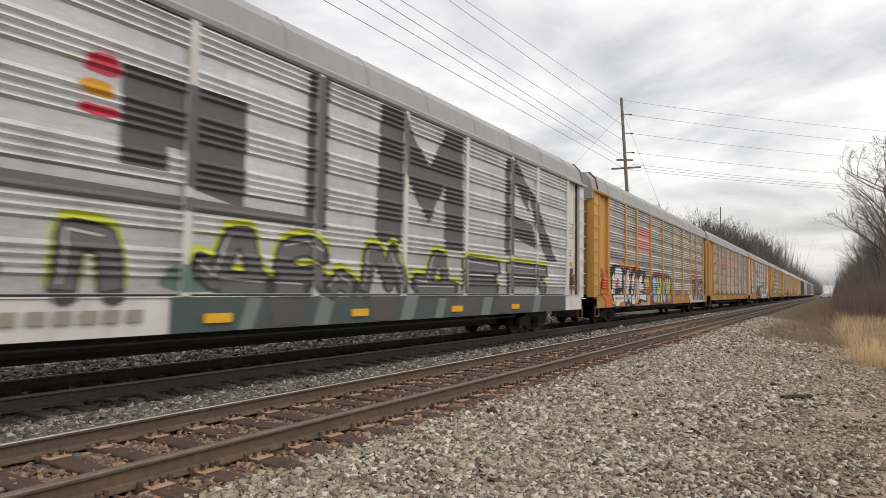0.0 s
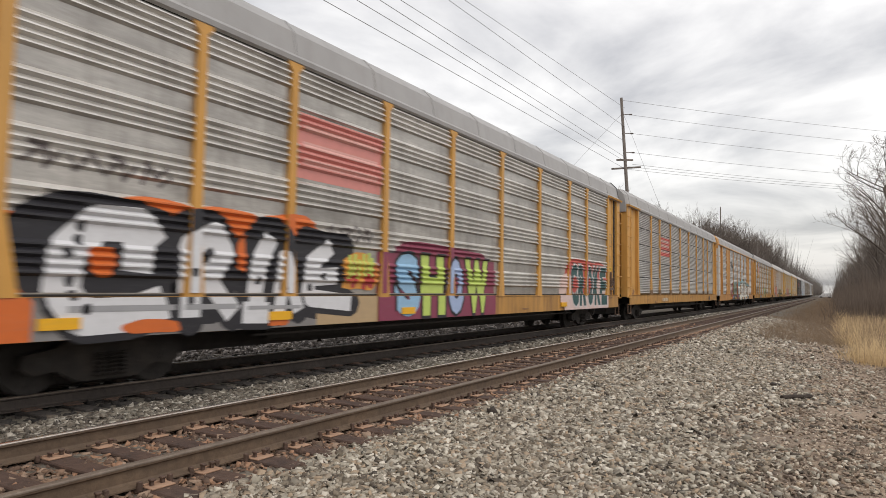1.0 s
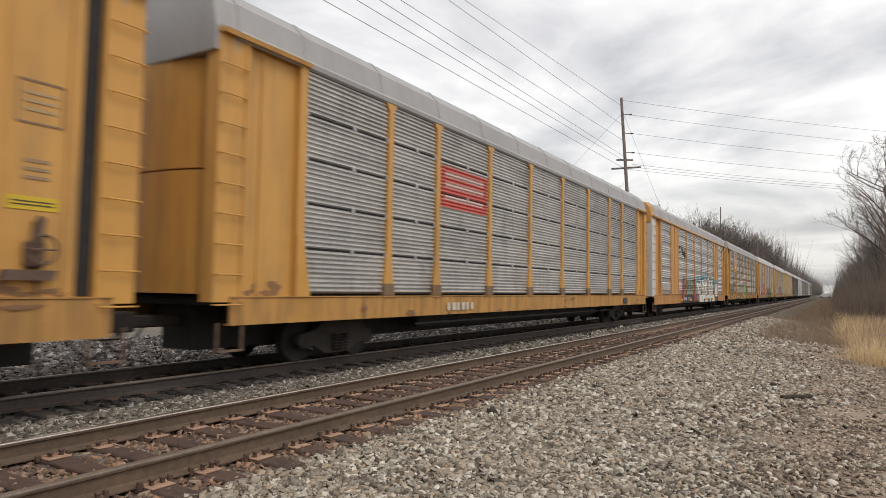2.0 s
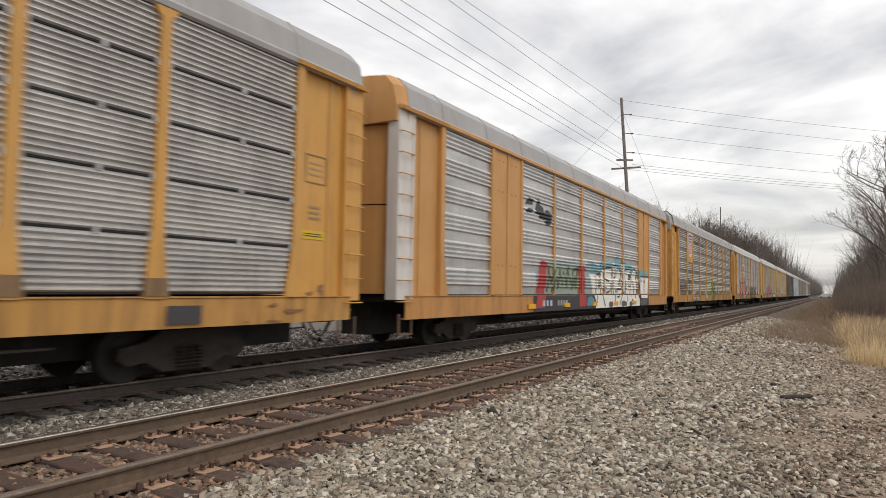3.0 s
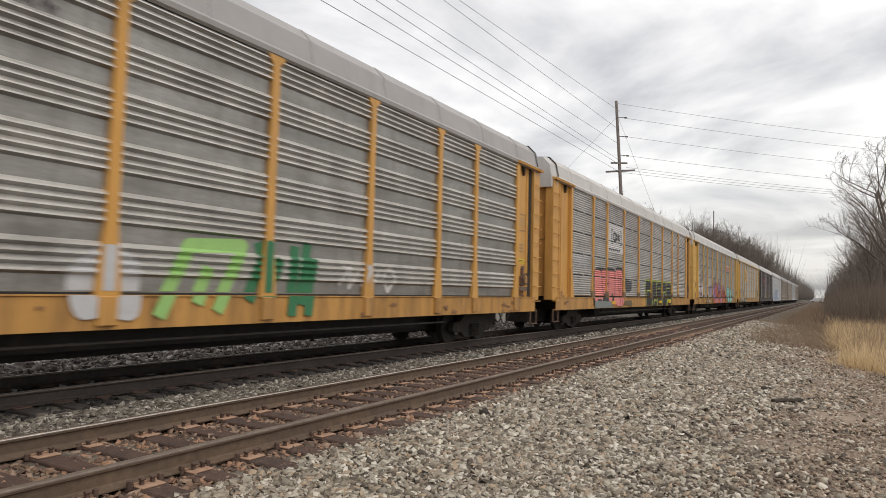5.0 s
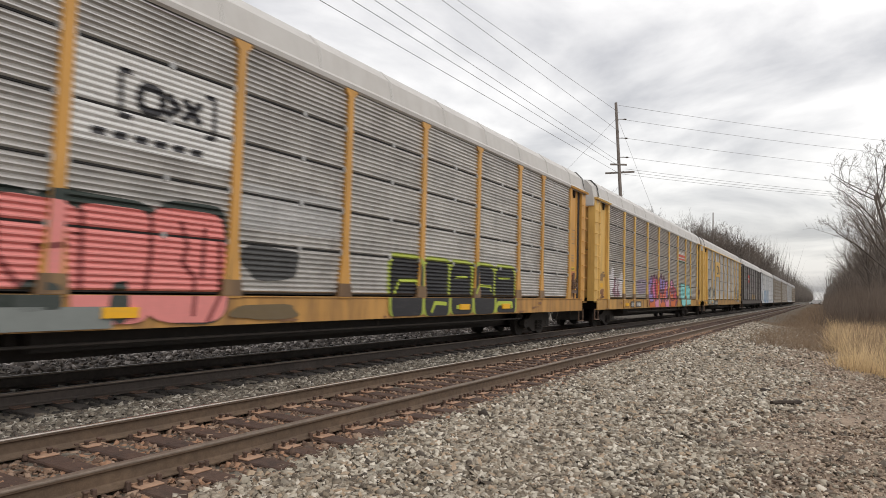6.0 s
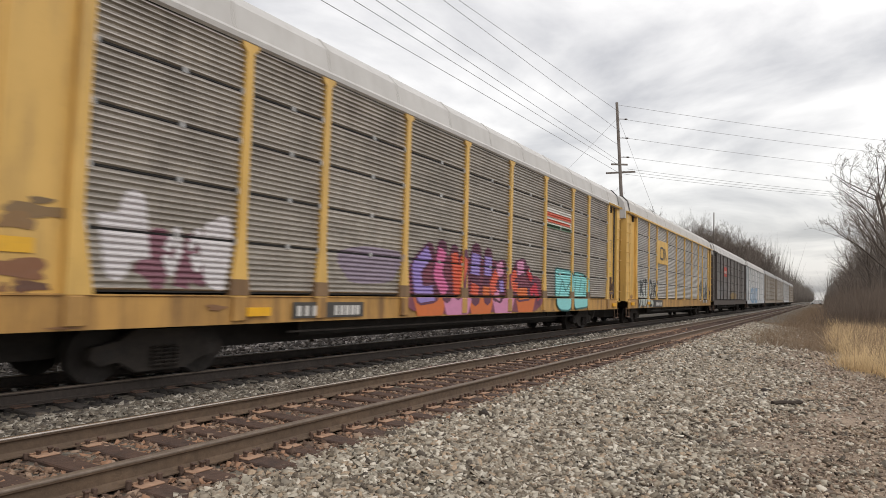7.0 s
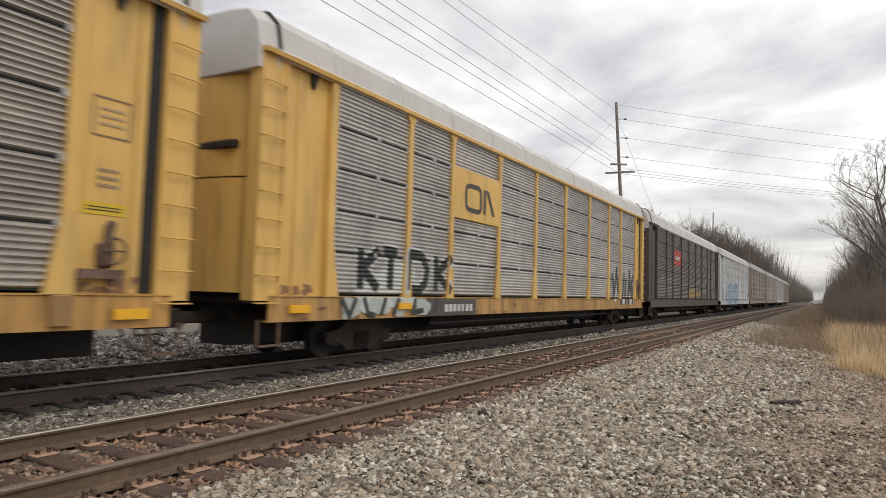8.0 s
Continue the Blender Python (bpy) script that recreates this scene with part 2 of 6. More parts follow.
# lighter zinc for rib crests and upward slopes, with sky light in the colour
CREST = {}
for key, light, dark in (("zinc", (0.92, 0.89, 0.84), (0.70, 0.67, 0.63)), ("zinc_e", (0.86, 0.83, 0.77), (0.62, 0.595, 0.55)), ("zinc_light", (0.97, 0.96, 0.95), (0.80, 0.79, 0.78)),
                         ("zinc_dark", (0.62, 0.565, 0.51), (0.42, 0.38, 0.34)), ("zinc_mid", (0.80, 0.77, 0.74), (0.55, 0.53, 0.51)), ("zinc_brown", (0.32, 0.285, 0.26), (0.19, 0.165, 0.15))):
    CREST[key] = galvanised("skylit_" + key, light, dark, stain_amt=0.4, grimy=0.6)


# ------------------------------------------------------------------ mesh helpers
def link(name, me, material, parent=None, label="", m=None):
    ob = new(name, me)
    if material:
        if not me.materials:
            me.materials.append(material)
        ob.material_slots[0].link = "OBJECT"
        ob.material_slots[0].material = material
    if parent:
        ob.parent = parent
    if m is not None:
        ob.matrix_basis = m
    if label:
        tagged(ob, label)
    return ob


def mesh_of(bm, name="mesh", smooth=False):
    me = bpy.data.meshes.new(name)
    bmesh.ops.recalc_face_normals(bm, faces=bm.faces)
    bm.to_mesh(me)
    bm.free()
    if smooth:
        me.polygons.foreach_set("use_smooth", [True] * len(me.polygons))
    return me


def part(name, bm, material, parent=None, label="", m=None, smooth=False):
    return link(name, mesh_of(bm, name, smooth), material, parent, label, m)


def box(bm, x0, x1, y0, y1, z0, z1, bevel=0.0):
    g = bmesh.ops.create_cube(bm, size=1)["verts"]
    for v in g:
        v.co = Vector(((x0 + x1) / 2 + v.co.x * (x1 - x0), (y0 + y1) / 2 + v.co.y * (y1 - y0), (z0 + z1) / 2 + v.co.z * (z1 - z0)))
    if bevel:
        es = {e for v in g for e in v.link_edges}
        bmesh.ops.bevel(bm, geom=list(es), offset=bevel, segments=1, affect="EDGES")
    return bm


def boxes(*rows, bevel=0.0):
    bm = bmesh.new()
    for r in rows:
        box(bm, *r, bevel=bevel)
    return bm


def prism(bm, pts, axis, a, b):
    """Extrude a closed outline: axis 'x' takes (y, z) points, 'y' (x, z), 'z' (x, y)."""
    def put(p, s):
        return (s, p[0], p[1]) if axis == "x" else (p[0], s, p[1]) if axis == "y" else (p[0], p[1], s)
    A = [bm.verts.new(put(p, a)) for p in pts]
    B = [bm.verts.new(put(p, b)) for p in pts]
    n = len(pts)
    for i in range(n):
        bm.faces.new((A[i], A[(i + 1) % n], B[(i + 1) % n], B[i]))
    bm.faces.new(A)
    bm.faces.new(B[::-1])
    return bm


def rod(bm, p, q, r, n=8):
    p, q = Vector(p), Vector(q)
    m = Matrix.Translation((p + q) / 2) @ (q - p).to_track_quat("Z", "Y").to_matrix().to_4x4()
    bmesh.ops.create_cone(bm, cap_ends=True, segments=n, radius1=r, radius2=r, depth=(q - p).length, matrix=m)
    return bm


def sweep(bm, pts, r, n=6):
    """A tube along a line of points."""
    rings = []
    for i, p in enumerate(pts):
        d = (pts[min(i + 1, len(pts) - 1)] - pts[max(i - 1, 0)]).normalized()
        u = d.cross(Vector((0.13, 0.21, 0.97))).normalized()
        w = d.cross(u)
        rings.append([bm.verts.new(p + (u * math.cos(6.2832 * j / n) + w * math.sin(6.2832 * j / n)) * r) for j in range(n)])
    for a, b in zip(rings, rings[1:]):
        for j in range(n):
            bm.faces.new((a[j], a[(j + 1) % n], b[(j + 1) % n], b[j]))
    bm.faces.new(rings[0])
    bm.faces.new(rings[-1])
    return bm


def raw(name, verts, faces):
    """A mesh out of numpy arrays of triangles."""
    me = bpy.data.meshes.new(name)
    verts, faces = np.asarray(verts, np.float32), np.asarray(faces, np.int32)
    me.vertices.add(len(verts))
    me.vertices.foreach_set("co", verts.ravel())
    k = faces.shape[1]
    me.loops.add(faces.size)
    me.loops.foreach_set("vertex_index", faces.ravel())
    me.polygons.add(len(faces))
    me.polygons.foreach_set("loop_start", np.arange(len(faces), dtype=np.int32) * k)
    me.update(calc_edges=True)
    return me


def thing(name, label, category, m=None, group="", kind=""):
    ob = new(name)
    ob.empty_display_size = 0.3
    if m is not None:
        ob.matrix_basis = m
    return tagged(ob, label, category, group, kind)


# ------------------------------------------------------------------ ground
def make_ground():
    xs = np.unique(np.concatenate([np.arange(-6, 45, 0.5), np.arange(45, 200, 4), np.arange(200, 2600, 60), np.arange(-1500, -6, 60)]))
    ys = np.unique(np.concatenate([np.arange(-4, 16, 0.4), np.arange(16, 40, 2), np.arange(-40, -4, 2), np.arange(40, 1500, 60), np.arange(-1500, -40, 60)]))
    X, Y = np.meshgrid(xs, ys, indexing="ij")
    Z = np.interp(Y, [-400, -12, -2, 0.8, 2.6, 3.7, 13.0, 19.0, 30, 400], [-0.6, -0.45, -0.34, -0.27, -0.16, -0.045, -0.06, -0.5, -0.7, -0.8])
    Z = Z + 0.02 * np.sin(X * 1.7 + Y * 2.3) * np.sin(X * 0.6 - Y * 1.1) * (np.abs(Y - 3) < 9)
    n = len(ys)
    V = np.stack([X, Y, Z], -1).reshape(-1, 3)
    i, j = np.meshgrid(np.arange(len(xs) - 1), np.arange(n - 1), indexing="ij")
    a = (i * n + j).ravel()
    me = raw("ground", V, np.stack([a, a + n, a + n + 1, a + 1], -1))

    def build(nt, b):
        tc = nt.nodes.new("ShaderNodeTexCoord")
        sep = nt.nodes.new("ShaderNodeSeparateXYZ")
        v = tc.outputs["Object"]
        nt.links.new(v, sep.inputs[0])
        wob = nd(nt, "TexNoise", Scale=0.5, Detail=5, Roughness=0.65)
        nt.links.new(v, wob.inputs["Vector"])
        yy = nt.nodes.new("ShaderNodeMath"); yy.operation = "MULTIPLY_ADD"
        yy.inputs[1].default_value = 2.4
        nt.links.new(wob.outputs["Fac"], yy.inputs[0]); nt.links.new(sep.outputs[1], yy.inputs[2])

        def band(lo, hi):
            r = nt.nodes.new("ShaderNodeMapRange")
            r.inputs["From Min"].default_value, r.inputs["From Max"].default_value = lo, hi
            nt.links.new(yy.outputs[0], r.inputs["Value"])
            return r.outputs[0]
        vor = nd(nt, "TexVoronoi", Scale=19)
        nt.links.new(v, vor.inputs["Vector"])
        vcol = nt.nodes.new("ShaderNodeSeparateColor")
        nt.links.new(vor.outputs["Color"], vcol.inputs[0])
        grit = noise_fac(nt, v, 30, 6, 0.7, 0.3, 0.7)
        # darker than the loose stones: paints the shade in the gaps between them
        stone = mix(nt, vcol.outputs[0], (0.055, 0.046, 0.036), (0.18, 0.155, 0.12))
        stone = mix(nt, times(nt, grit, 0.4), stone, (0.10, 0.09, 0.08))
        dirt = mix(nt, grit, (0.125, 0.09, 0.066), (0.26, 0.19, 0.138))
        dirt = mix(nt, noise_fac(nt, v, 1.3, 6, 0.65), dirt, (0.28, 0.21, 0.152))
        litter = mix(nt, noise_fac(nt, v, 5, 7, 0.7), (0.11, 0.08, 0.055), (0.21, 0.155, 0.10))
        c = mix(nt, band(1.2, 3.2), dirt, stone)
        c = mix(nt, band(0.9, -0.6), c, litter)
        c = mix(nt, band(29.0, 32.0), c, litter)
        nt.links.new(c, b.inputs["Base Color"])
        h = nt.nodes.new("ShaderNodeMath"); h.operation = "SUBTRACT"; h.inputs[0].default_value = 1
        nt.links.new(vor.outputs["Distance"], h.inputs[1])
        bump(nt, b, h.outputs[0], 0.7, 0.03)
    g = link("ground", me, mat("gravel_and_dirt", build, 0.95))
    tagged(g, "grey ballast shoulder falling to a dirt path and dead verge", "ground", kind="structure")


make_ground()

rng = np.random.default_rng(7)


def stone_shapes(n):
    """Broken-stone shapes: sharp six-sided chips, knocked out of square."""
    base = np.array([[x, y, z] for x in (-1, 1) for y in (-1, 1) for z in (-1, 1)], float)
    faces = np.array([[0, 1, 3], [0, 3, 2], [4, 6, 7], [4, 7, 5], [0, 4, 5], [0, 5, 1], [2, 3, 7], [2, 7, 6], [1, 5, 7], [1, 7, 3]])
    out = []
    for _ in range(n):
        s = base * rng.uniform(0.55, 1.0, 3) + rng.uniform(-0.42, 0.42, (8, 3))
        s[rng.integers(0, 8)] *= rng.uniform(0.3, 0.7)
        out.append(s / np.abs(s).max())
    return out, faces


SHAPES, STONE_FACES = stone_shapes(24)


def scatter_stones(name, label, material, pts, sizes):
    """One object of loose stones lying at the given points."""
    n = len(pts)
    which = rng.integers(0, len(SHAPES), n)
    # a turn about the upright, then a lean, so that the chips lie mostly flat
    yaw, lean, way = rng.uniform(0, np.pi, n), np.abs(rng.normal(0, 0.27, n)), rng.uniform(0, 2 * np.pi, n)
    w, x = np.cos(lean) * np.cos(yaw), np.sin(lean) * np.cos(way)
    y, z = np.sin(lean) * np.sin(way), np.cos(lean) * np.sin(yaw)
    R = np.stack([1 - 2 * (y * y + z * z), 2 * (x * y - z * w), 2 * (x * z + y * w), 2 * (x * y + z * w), 1 - 2 * (x * x + z * z), 2 * (y * z - x * w),
                  2 * (x * z - y * w), 2 * (y * z + x * w), 1 - 2 * (x * x + y * y)], -1).reshape(n, 3, 3)
    S = np.array(SHAPES)[which] * (sizes[:, None, None] * (1.5, 1.0, 0.55) * rng.uniform(0.75, 1.3, (n, 1, 3)))
    V = np.einsum("nij,nkj->nki", R, S) + pts[:, None, :]
    k = S.shape[1]
    F = STONE_FACES[None] + (np.arange(n) * k)[:, None, None]
    ob = link(name, raw(name, V.reshape(-1, 3), F.reshape(-1, 3)), material)
    return tagged(ob, label, "ballast", kind="stuff")


GY = np.array([-400, -12, -2, 0.8, 2.6, 3.7, 13.0, 19.0, 30, 400])
GZ = np.array([-0.6, -0.45, -0.34, -0.27, -0.16, -0.045, -0.06, -0.5, -0.7, -0.8])


def strewn(x0, x1, y0, y1, per_m2, size, lift=0.0, spread=0.35):
    n = int((x1 - x0) * (y1 - y0) * per_m2)
    p = np.stack([rng.uniform(x0, x1, n), rng.uniform(y0, y1, n), np.zeros(n)], -1)
    p[:, 2] = np.interp(p[:, 1], GY, GZ) + lift + rng.uniform(-0.012, 0.02, n)
    return p, size * np.clip(np.exp(rng.normal(0, spread, n)), 0.5, 1.6)


def join_rows(rows):
    return np.concatenate([r[0] for r in rows]), np.concatenate([r[1] for r in rows])


def thinned(rows, lo, hi):
    """Fewer stones towards lo, more towards hi, with a ragged edge."""
    p, s = rows
    wob = 0.6 * np.sin(p[:, 0] * 0.8) * np.sin(p[:, 0] * 0.33 + 1) + 0.3 * np.sin(p[:, 0] * 2.9 + p[:, 1] * 3)
    keep = rng.uniform(0, 1, len(p)) < np.clip((p[:, 1] + wob - lo) / (hi - lo), 0.05, 1)
    return p[keep], s[keep]


def make_ballast():
    rows = [thinned(strewn(1.5, 9, -0.5, 4.25, 1650, 0.0245, 0.010, 0.42), 0.2, 2.2), thinned(strewn(9, 20, -0.8, 4.3, 680, 0.029, 0.01, 0.42), 0.0, 2.4),
            thinned(strewn(20, 50, -0.5, 4.3, 150, 0.043), 0.3, 2.6), strewn(-4, 1.5, 0.6, 4.2, 160, 0.032, 0.01)]
    scatter_stones("shoulder_ballast", "loose grey crushed stone on the track shoulder", M["stone"], *join_rows(rows))
    rows = [strewn(1.5, 12, -1.8, 2.4, 420, 0.0145, 0.004, 0.5), strewn(12, 20, -2.2, 2.0, 240, 0.018), strewn(20, 36, -1.6, 2.2, 110, 0.022), strewn(4, 30, -2, 2, 5, 0.030)]
    scatter_stones("path_gravel", "fine brown gravel of the path", M["path_stone"], *join_rows(rows))
    rows = [strewn(-1, 14, 6.7, 8.0, 740, 0.026, 0.018), strewn(14, 40, 6.7, 8.0, 170, 0.042, 0.018), strewn(40, 60, 6.7, 8.0, 60, 0.05, 0.018)]
    scatter_stones("middle_ballast", "grey crushed stone between the two tracks", M["stone_dark"], *join_rows(rows))
    rows = [strewn(0, 14, 4.05, 6.75, 500, 0.0255, -0.002), strewn(14, 34, 4.05, 6.75, 90, 0.042, -0.008), strewn(0.5, 12, 4.0, 4.7, 260, 0.026, 0.0)]
    scatter_stones("rusty_ballast", "rust-stained crushed stone between the sleepers", M["stone_rust"], *join_rows(rows))
    rows = [strewn(-4, 20, 10.6, 16.5, 62, 0.046, 0.03), strewn(20, 45, 10.6, 16.5, 30, 0.055, 0.04), strewn(-6, 24, 16.5, 24, 26, 0.06, 0.02)]
    scatter_stones("far_ballast", "dark sooty crushed stone beyond the train", M["stone_sooty"], *join_rows(rows))
    # near-black colour stands in for the train's shade on these stones
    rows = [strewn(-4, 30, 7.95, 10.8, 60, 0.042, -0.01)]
    scatter_stones("sooty_ballast", "crushed stone under the train, near-black with shade in its colour", M["under"], *join_rows(rows))


make_ballast()


# ------------------------------------------------------------------ tracks
RAIL_OUT = [(-0.073, 0), (0.073, 0), (0.073, 0.012), (0.02, 0.028), (0.009, 0.045), (0.009, 0.135), (0.034, 0.150), (0.0365, 0.175), (0.028, 0.1845),
            (-0.028, 0.1845), (-0.0365, 0.175), (-0.034, 0.150), (-0.009, 0.135), (-0.009, 0.045), (-0.02, 0.028), (-0.073, 0.012)]


def make_track(name, label, yc, top, far):
    track = thing(name, label, "railway track", pose(0, yc, 0), kind="structure")
    zb = top - RAIL      # foot of the rails
    for s in (-1, 1):
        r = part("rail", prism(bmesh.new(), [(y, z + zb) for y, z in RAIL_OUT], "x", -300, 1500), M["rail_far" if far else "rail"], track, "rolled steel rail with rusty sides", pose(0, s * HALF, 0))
        # far heads take the dull metal, as they lie in the train's shade
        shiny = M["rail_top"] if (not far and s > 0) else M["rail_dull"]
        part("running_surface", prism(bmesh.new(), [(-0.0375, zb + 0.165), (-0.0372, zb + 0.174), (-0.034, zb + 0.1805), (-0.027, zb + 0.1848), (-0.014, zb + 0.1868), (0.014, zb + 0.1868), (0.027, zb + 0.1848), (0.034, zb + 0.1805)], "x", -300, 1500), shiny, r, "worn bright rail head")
    sl = mesh_of(boxes((-0.115, 0.115, -1.36, 1.36, -0.19, 0.0), bevel=0.012), "sleeper")
    pl = bmesh.new()
    box(pl, -0.105, 0.105, -0.215, 0.205, 0.0, 0.014, bevel=0.004)
    box(pl, -0.10, 0.10, 0.075, 0.10, 0.014, 0.026)
    box(pl, -0.10, 0.10, -0.10, -0.075, 0.014, 0.026)
    pl = mesh_of(pl, "tie_plate")
    sp = bmesh.new()
    box(sp, -0.014, 0.014, -0.014, 0.014, 0.0, 0.036)
    box(sp, -0.023, 0.023, -0.028, 0.020, 0.036, 0.054, bevel=0.005)
    sp = mesh_of(sp, "spike")
    an = bmesh.new()
    box(an, -0.016, 0.016, -0.11, 0.11, -0.025, -0.002)
    box(an, -0.019, 0.019, -0.115, -0.075, -0.02, 0.055, bevel=0.006)
    box(an, -0.019, 0.019, 0.075, 0.105, -0.02, 0.035, bevel=0.006)
    an = mesh_of(an, "rail_anchor")
    rs = random.Random(3 if far else 5)
    k0 = -6
    spike_n = 0
    for k in range(k0, 76):
        x = 3.90 + 0.54 * k + rs.uniform(-0.03, 0.03)
        m = pose(x, rs.uniform(-0.05, 0.05), zb - 0.003 + rs.uniform(-0.008, 0.002), 0, 0, rs.uniform(-1.2, 1.2))
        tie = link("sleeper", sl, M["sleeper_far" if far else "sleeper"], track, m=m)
        if x > 34:
            continue
        for s in (-1, 1):
            link("tie_plate", pl, M["plate" if not far else "spike"], tie, m=pose(0, s * HALF, 0.002))
            if far or x > 24:
                continue
            for d in (-1, 1):
                link("rail_anchor", an, M["spike"], tie, m=pose(d * 0.135, s * HALF, 0.006, 0, 0, 0 if s < 0 else 180))
                link("spike", sp, M["spike"], tie, m=pose(d * 0.055 + rs.uniform(-0.012, 0.012), s * HALF - 0.128, 0.004 + rs.uniform(0, 0.016), 0, rs.uniform(-6, 6), rs.uniform(-15, 15)))
    # the rest of the line, too far off to tell apart
    bm = bmesh.new()
    for k in list(range(-60, k0)) + list(range(76, 420)):
        x = 3.90 + 0.54 * k
        box(bm, x - 0.115, x + 0.115, -1.36, 1.36, -0.19 + zb, zb - 0.003)
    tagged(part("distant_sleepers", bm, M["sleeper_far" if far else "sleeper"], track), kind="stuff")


make_track("near_track", "empty railway track with rusty rails on wooden sleepers", NEAR, RAIL, False)
make_track("far_track", "railway track carrying the train, darkened for the shade under the cars", FAR, RAIL - 0.014, True)


# ------------------------------------------------------------------ train
# car space: x along the train (away from the viewer), z over the rail top; the seen side is at y = -1.61
SIDE = -1.57                                   # outer face of the corrugated panels
POSTS = [-11.385, -8.79, -6.87, -4.15, -1.40, 1.37, 4.12, 6.84, 8.73, 11.385]
EAVES, SILL_TOP, SILL_LOW, END = 5.33, 1.25, 0.80, 13.25


def wide_ribs():
    """Profile (z, y) of panels with groups of four bold ribs between flat bands."""
    p, z = [], SILL_TOP + 0.03
    step = (EAVES - 0.06 - z) / 6
    for g in range(6):
        z0 = z + g * step
        p += [(z0, 0.0), (z0 + 0.20, 0.0)]
        w = (step - 0.22) / 4
        for k in range(4):
            a = z0 + 0.21 + k * w
            p += [(a, 0.0), (a + w * 0.34, -0.052), (a + w * 0.52, -0.052), (a + w * 0.94, 0.0)]
    p.append((EAVES - 0.06, 0.0))
    return p


def fine_ribs():
    """Profile of five sheets of fine corrugation, with a dark slot between the sheets."""
    p, z = [], SILL_TOP + 0.03
    step = (EAVES - 0.06 - z) / 5
    for g in range(5):
        z0 = z + g * step
        p += [(z0, 0.03), (z0 + 0.022, 0.03)]
        w = (step - 0.03) / 9
        for k in range(9):
            a = z0 + 0.026 + k * w
            p += [(a, 0.0), (a + w * 0.30, -0.032), (a + w * 0.52, -0.032), (a + w * 0.9, 0.0)]
    p.append((EAVES - 0.06, 0.03))
    return p


PROFILE = {"wide": wide_ribs(), "fine": fine_ribs()}
cache = {}


def panel_mesh(kind, width):
    key = (kind, round(width, 2))
    if key not in cache:
        bm = bmesh.new()
        rows = []
        for z, y in PROFILE[kind]:
            rows.append([bm.verts.new((x, SIDE + y, z)) for x in (-width / 2, 0, width / 2)])
        back = [[bm.verts.new((x, SIDE + 0.06, z)) for x in (-width / 2, 0, width / 2)] for z in (PROFILE[kind][0][0], PROFILE[kind][-1][0])]
        prof = PROFILE[kind]
        for n, (a, b) in enumerate(zip(rows, rows[1:])):
            crest = prof[n][1] < -0.02          # crests and upward slopes: lighter copy paints in the sky's light
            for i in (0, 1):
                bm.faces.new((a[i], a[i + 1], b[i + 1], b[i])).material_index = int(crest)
        for i in (0, 1):
            bm.faces.new((back[0][i], back[1][i], back[1][i + 1], back[0][i + 1]))
            bm.faces.new((rows[0][i], back[0][i], back[0][i + 1], rows[0][i + 1]))
            bm.faces.new((rows[-1][i], rows[-1][i + 1], back[1][i + 1], back[1][i]))
        cache[key] = mesh_of(bm, "side_panel")
    return cache[key]


def shared(key, make):
    if key not in cache:
        cache[key] = mesh_of(make(), key)
    return cache[key]


def post_mesh():
    """A side post: thin upright with a spread foot and a small cap plate under the eaves."""
    bm = bmesh.new()
    prism(bm, [(-0.17, 1.22), (0.17, 1.22), (0.15, 1.55), (0.085, 2.15), (0.075, 5.12), (0.16, 5.20), (0.20, 5.32), (-0.20, 5.32), (-0.16, 5.20), (-0.075, 5.12),
               (-0.085, 2.15), (-0.15, 1.55)], "y", SIDE - 0.075, SIDE + 0.05)
    return bm


def slim_post_mesh():
    return boxes((-0.075, 0.075, SIDE - 0.07, SIDE + 0.05, 1.22, 5.32), bevel=0.01)


def sill_mesh(low=SILL_LOW):
    """Side sill: a deep channel with lips."""
    bm = bmesh.new()
    prism(bm, [(-1.62, low), (-1.50, low), (-1.50, low + 0.03), (-1.59, low + 0.035), (-1.59, SILL_TOP - 0.05), (-1.50, SILL_TOP - 0.045),
               (-1.50, SILL_TOP), (-1.64, SILL_TOP), (-1.64, SILL_TOP - 0.02), (-1.62, SILL_TOP - 0.03)], "x", -12.9, 12.9)
    return bm


def roof_mesh():
    """Roof: a sloped shoulder rising from the eaves to a low crown, with cross seams."""
    out = [(-1.66, 5.28), (-1.67, 5.36), (-1.62, 5.42), (-1.535, 5.84), (-1.30, 6.09), (-0.8, 6.15), (0, 6.17)]
    full = out + [(-y, z) for y, z in out[-2::-1]]
    inner = [(y * 0.97, z - 0.035) for y, z in full][::-1]
    bm = prism(bmesh.new(), full + inner, "x", -END + 0.35, END - 0.35)
    return bm


def roof_seam_mesh(half=0.03, rise=0.012):
    """A raised strip across the roof."""
    out = [(-1.62, 5.42), (-1.535, 5.84), (-1.30, 6.09), (-0.8, 6.15), (0, 6.17)]
    seam = [(y * (1 + rise * 0.4), z + rise) for y, z in out]
    seam = seam + [(-y, z) for y, z in seam[-2::-1]]
    return prism(bmesh.new(), seam + [(y, z - 0.04) for y, z in seam][::-1], "x", -half, half)


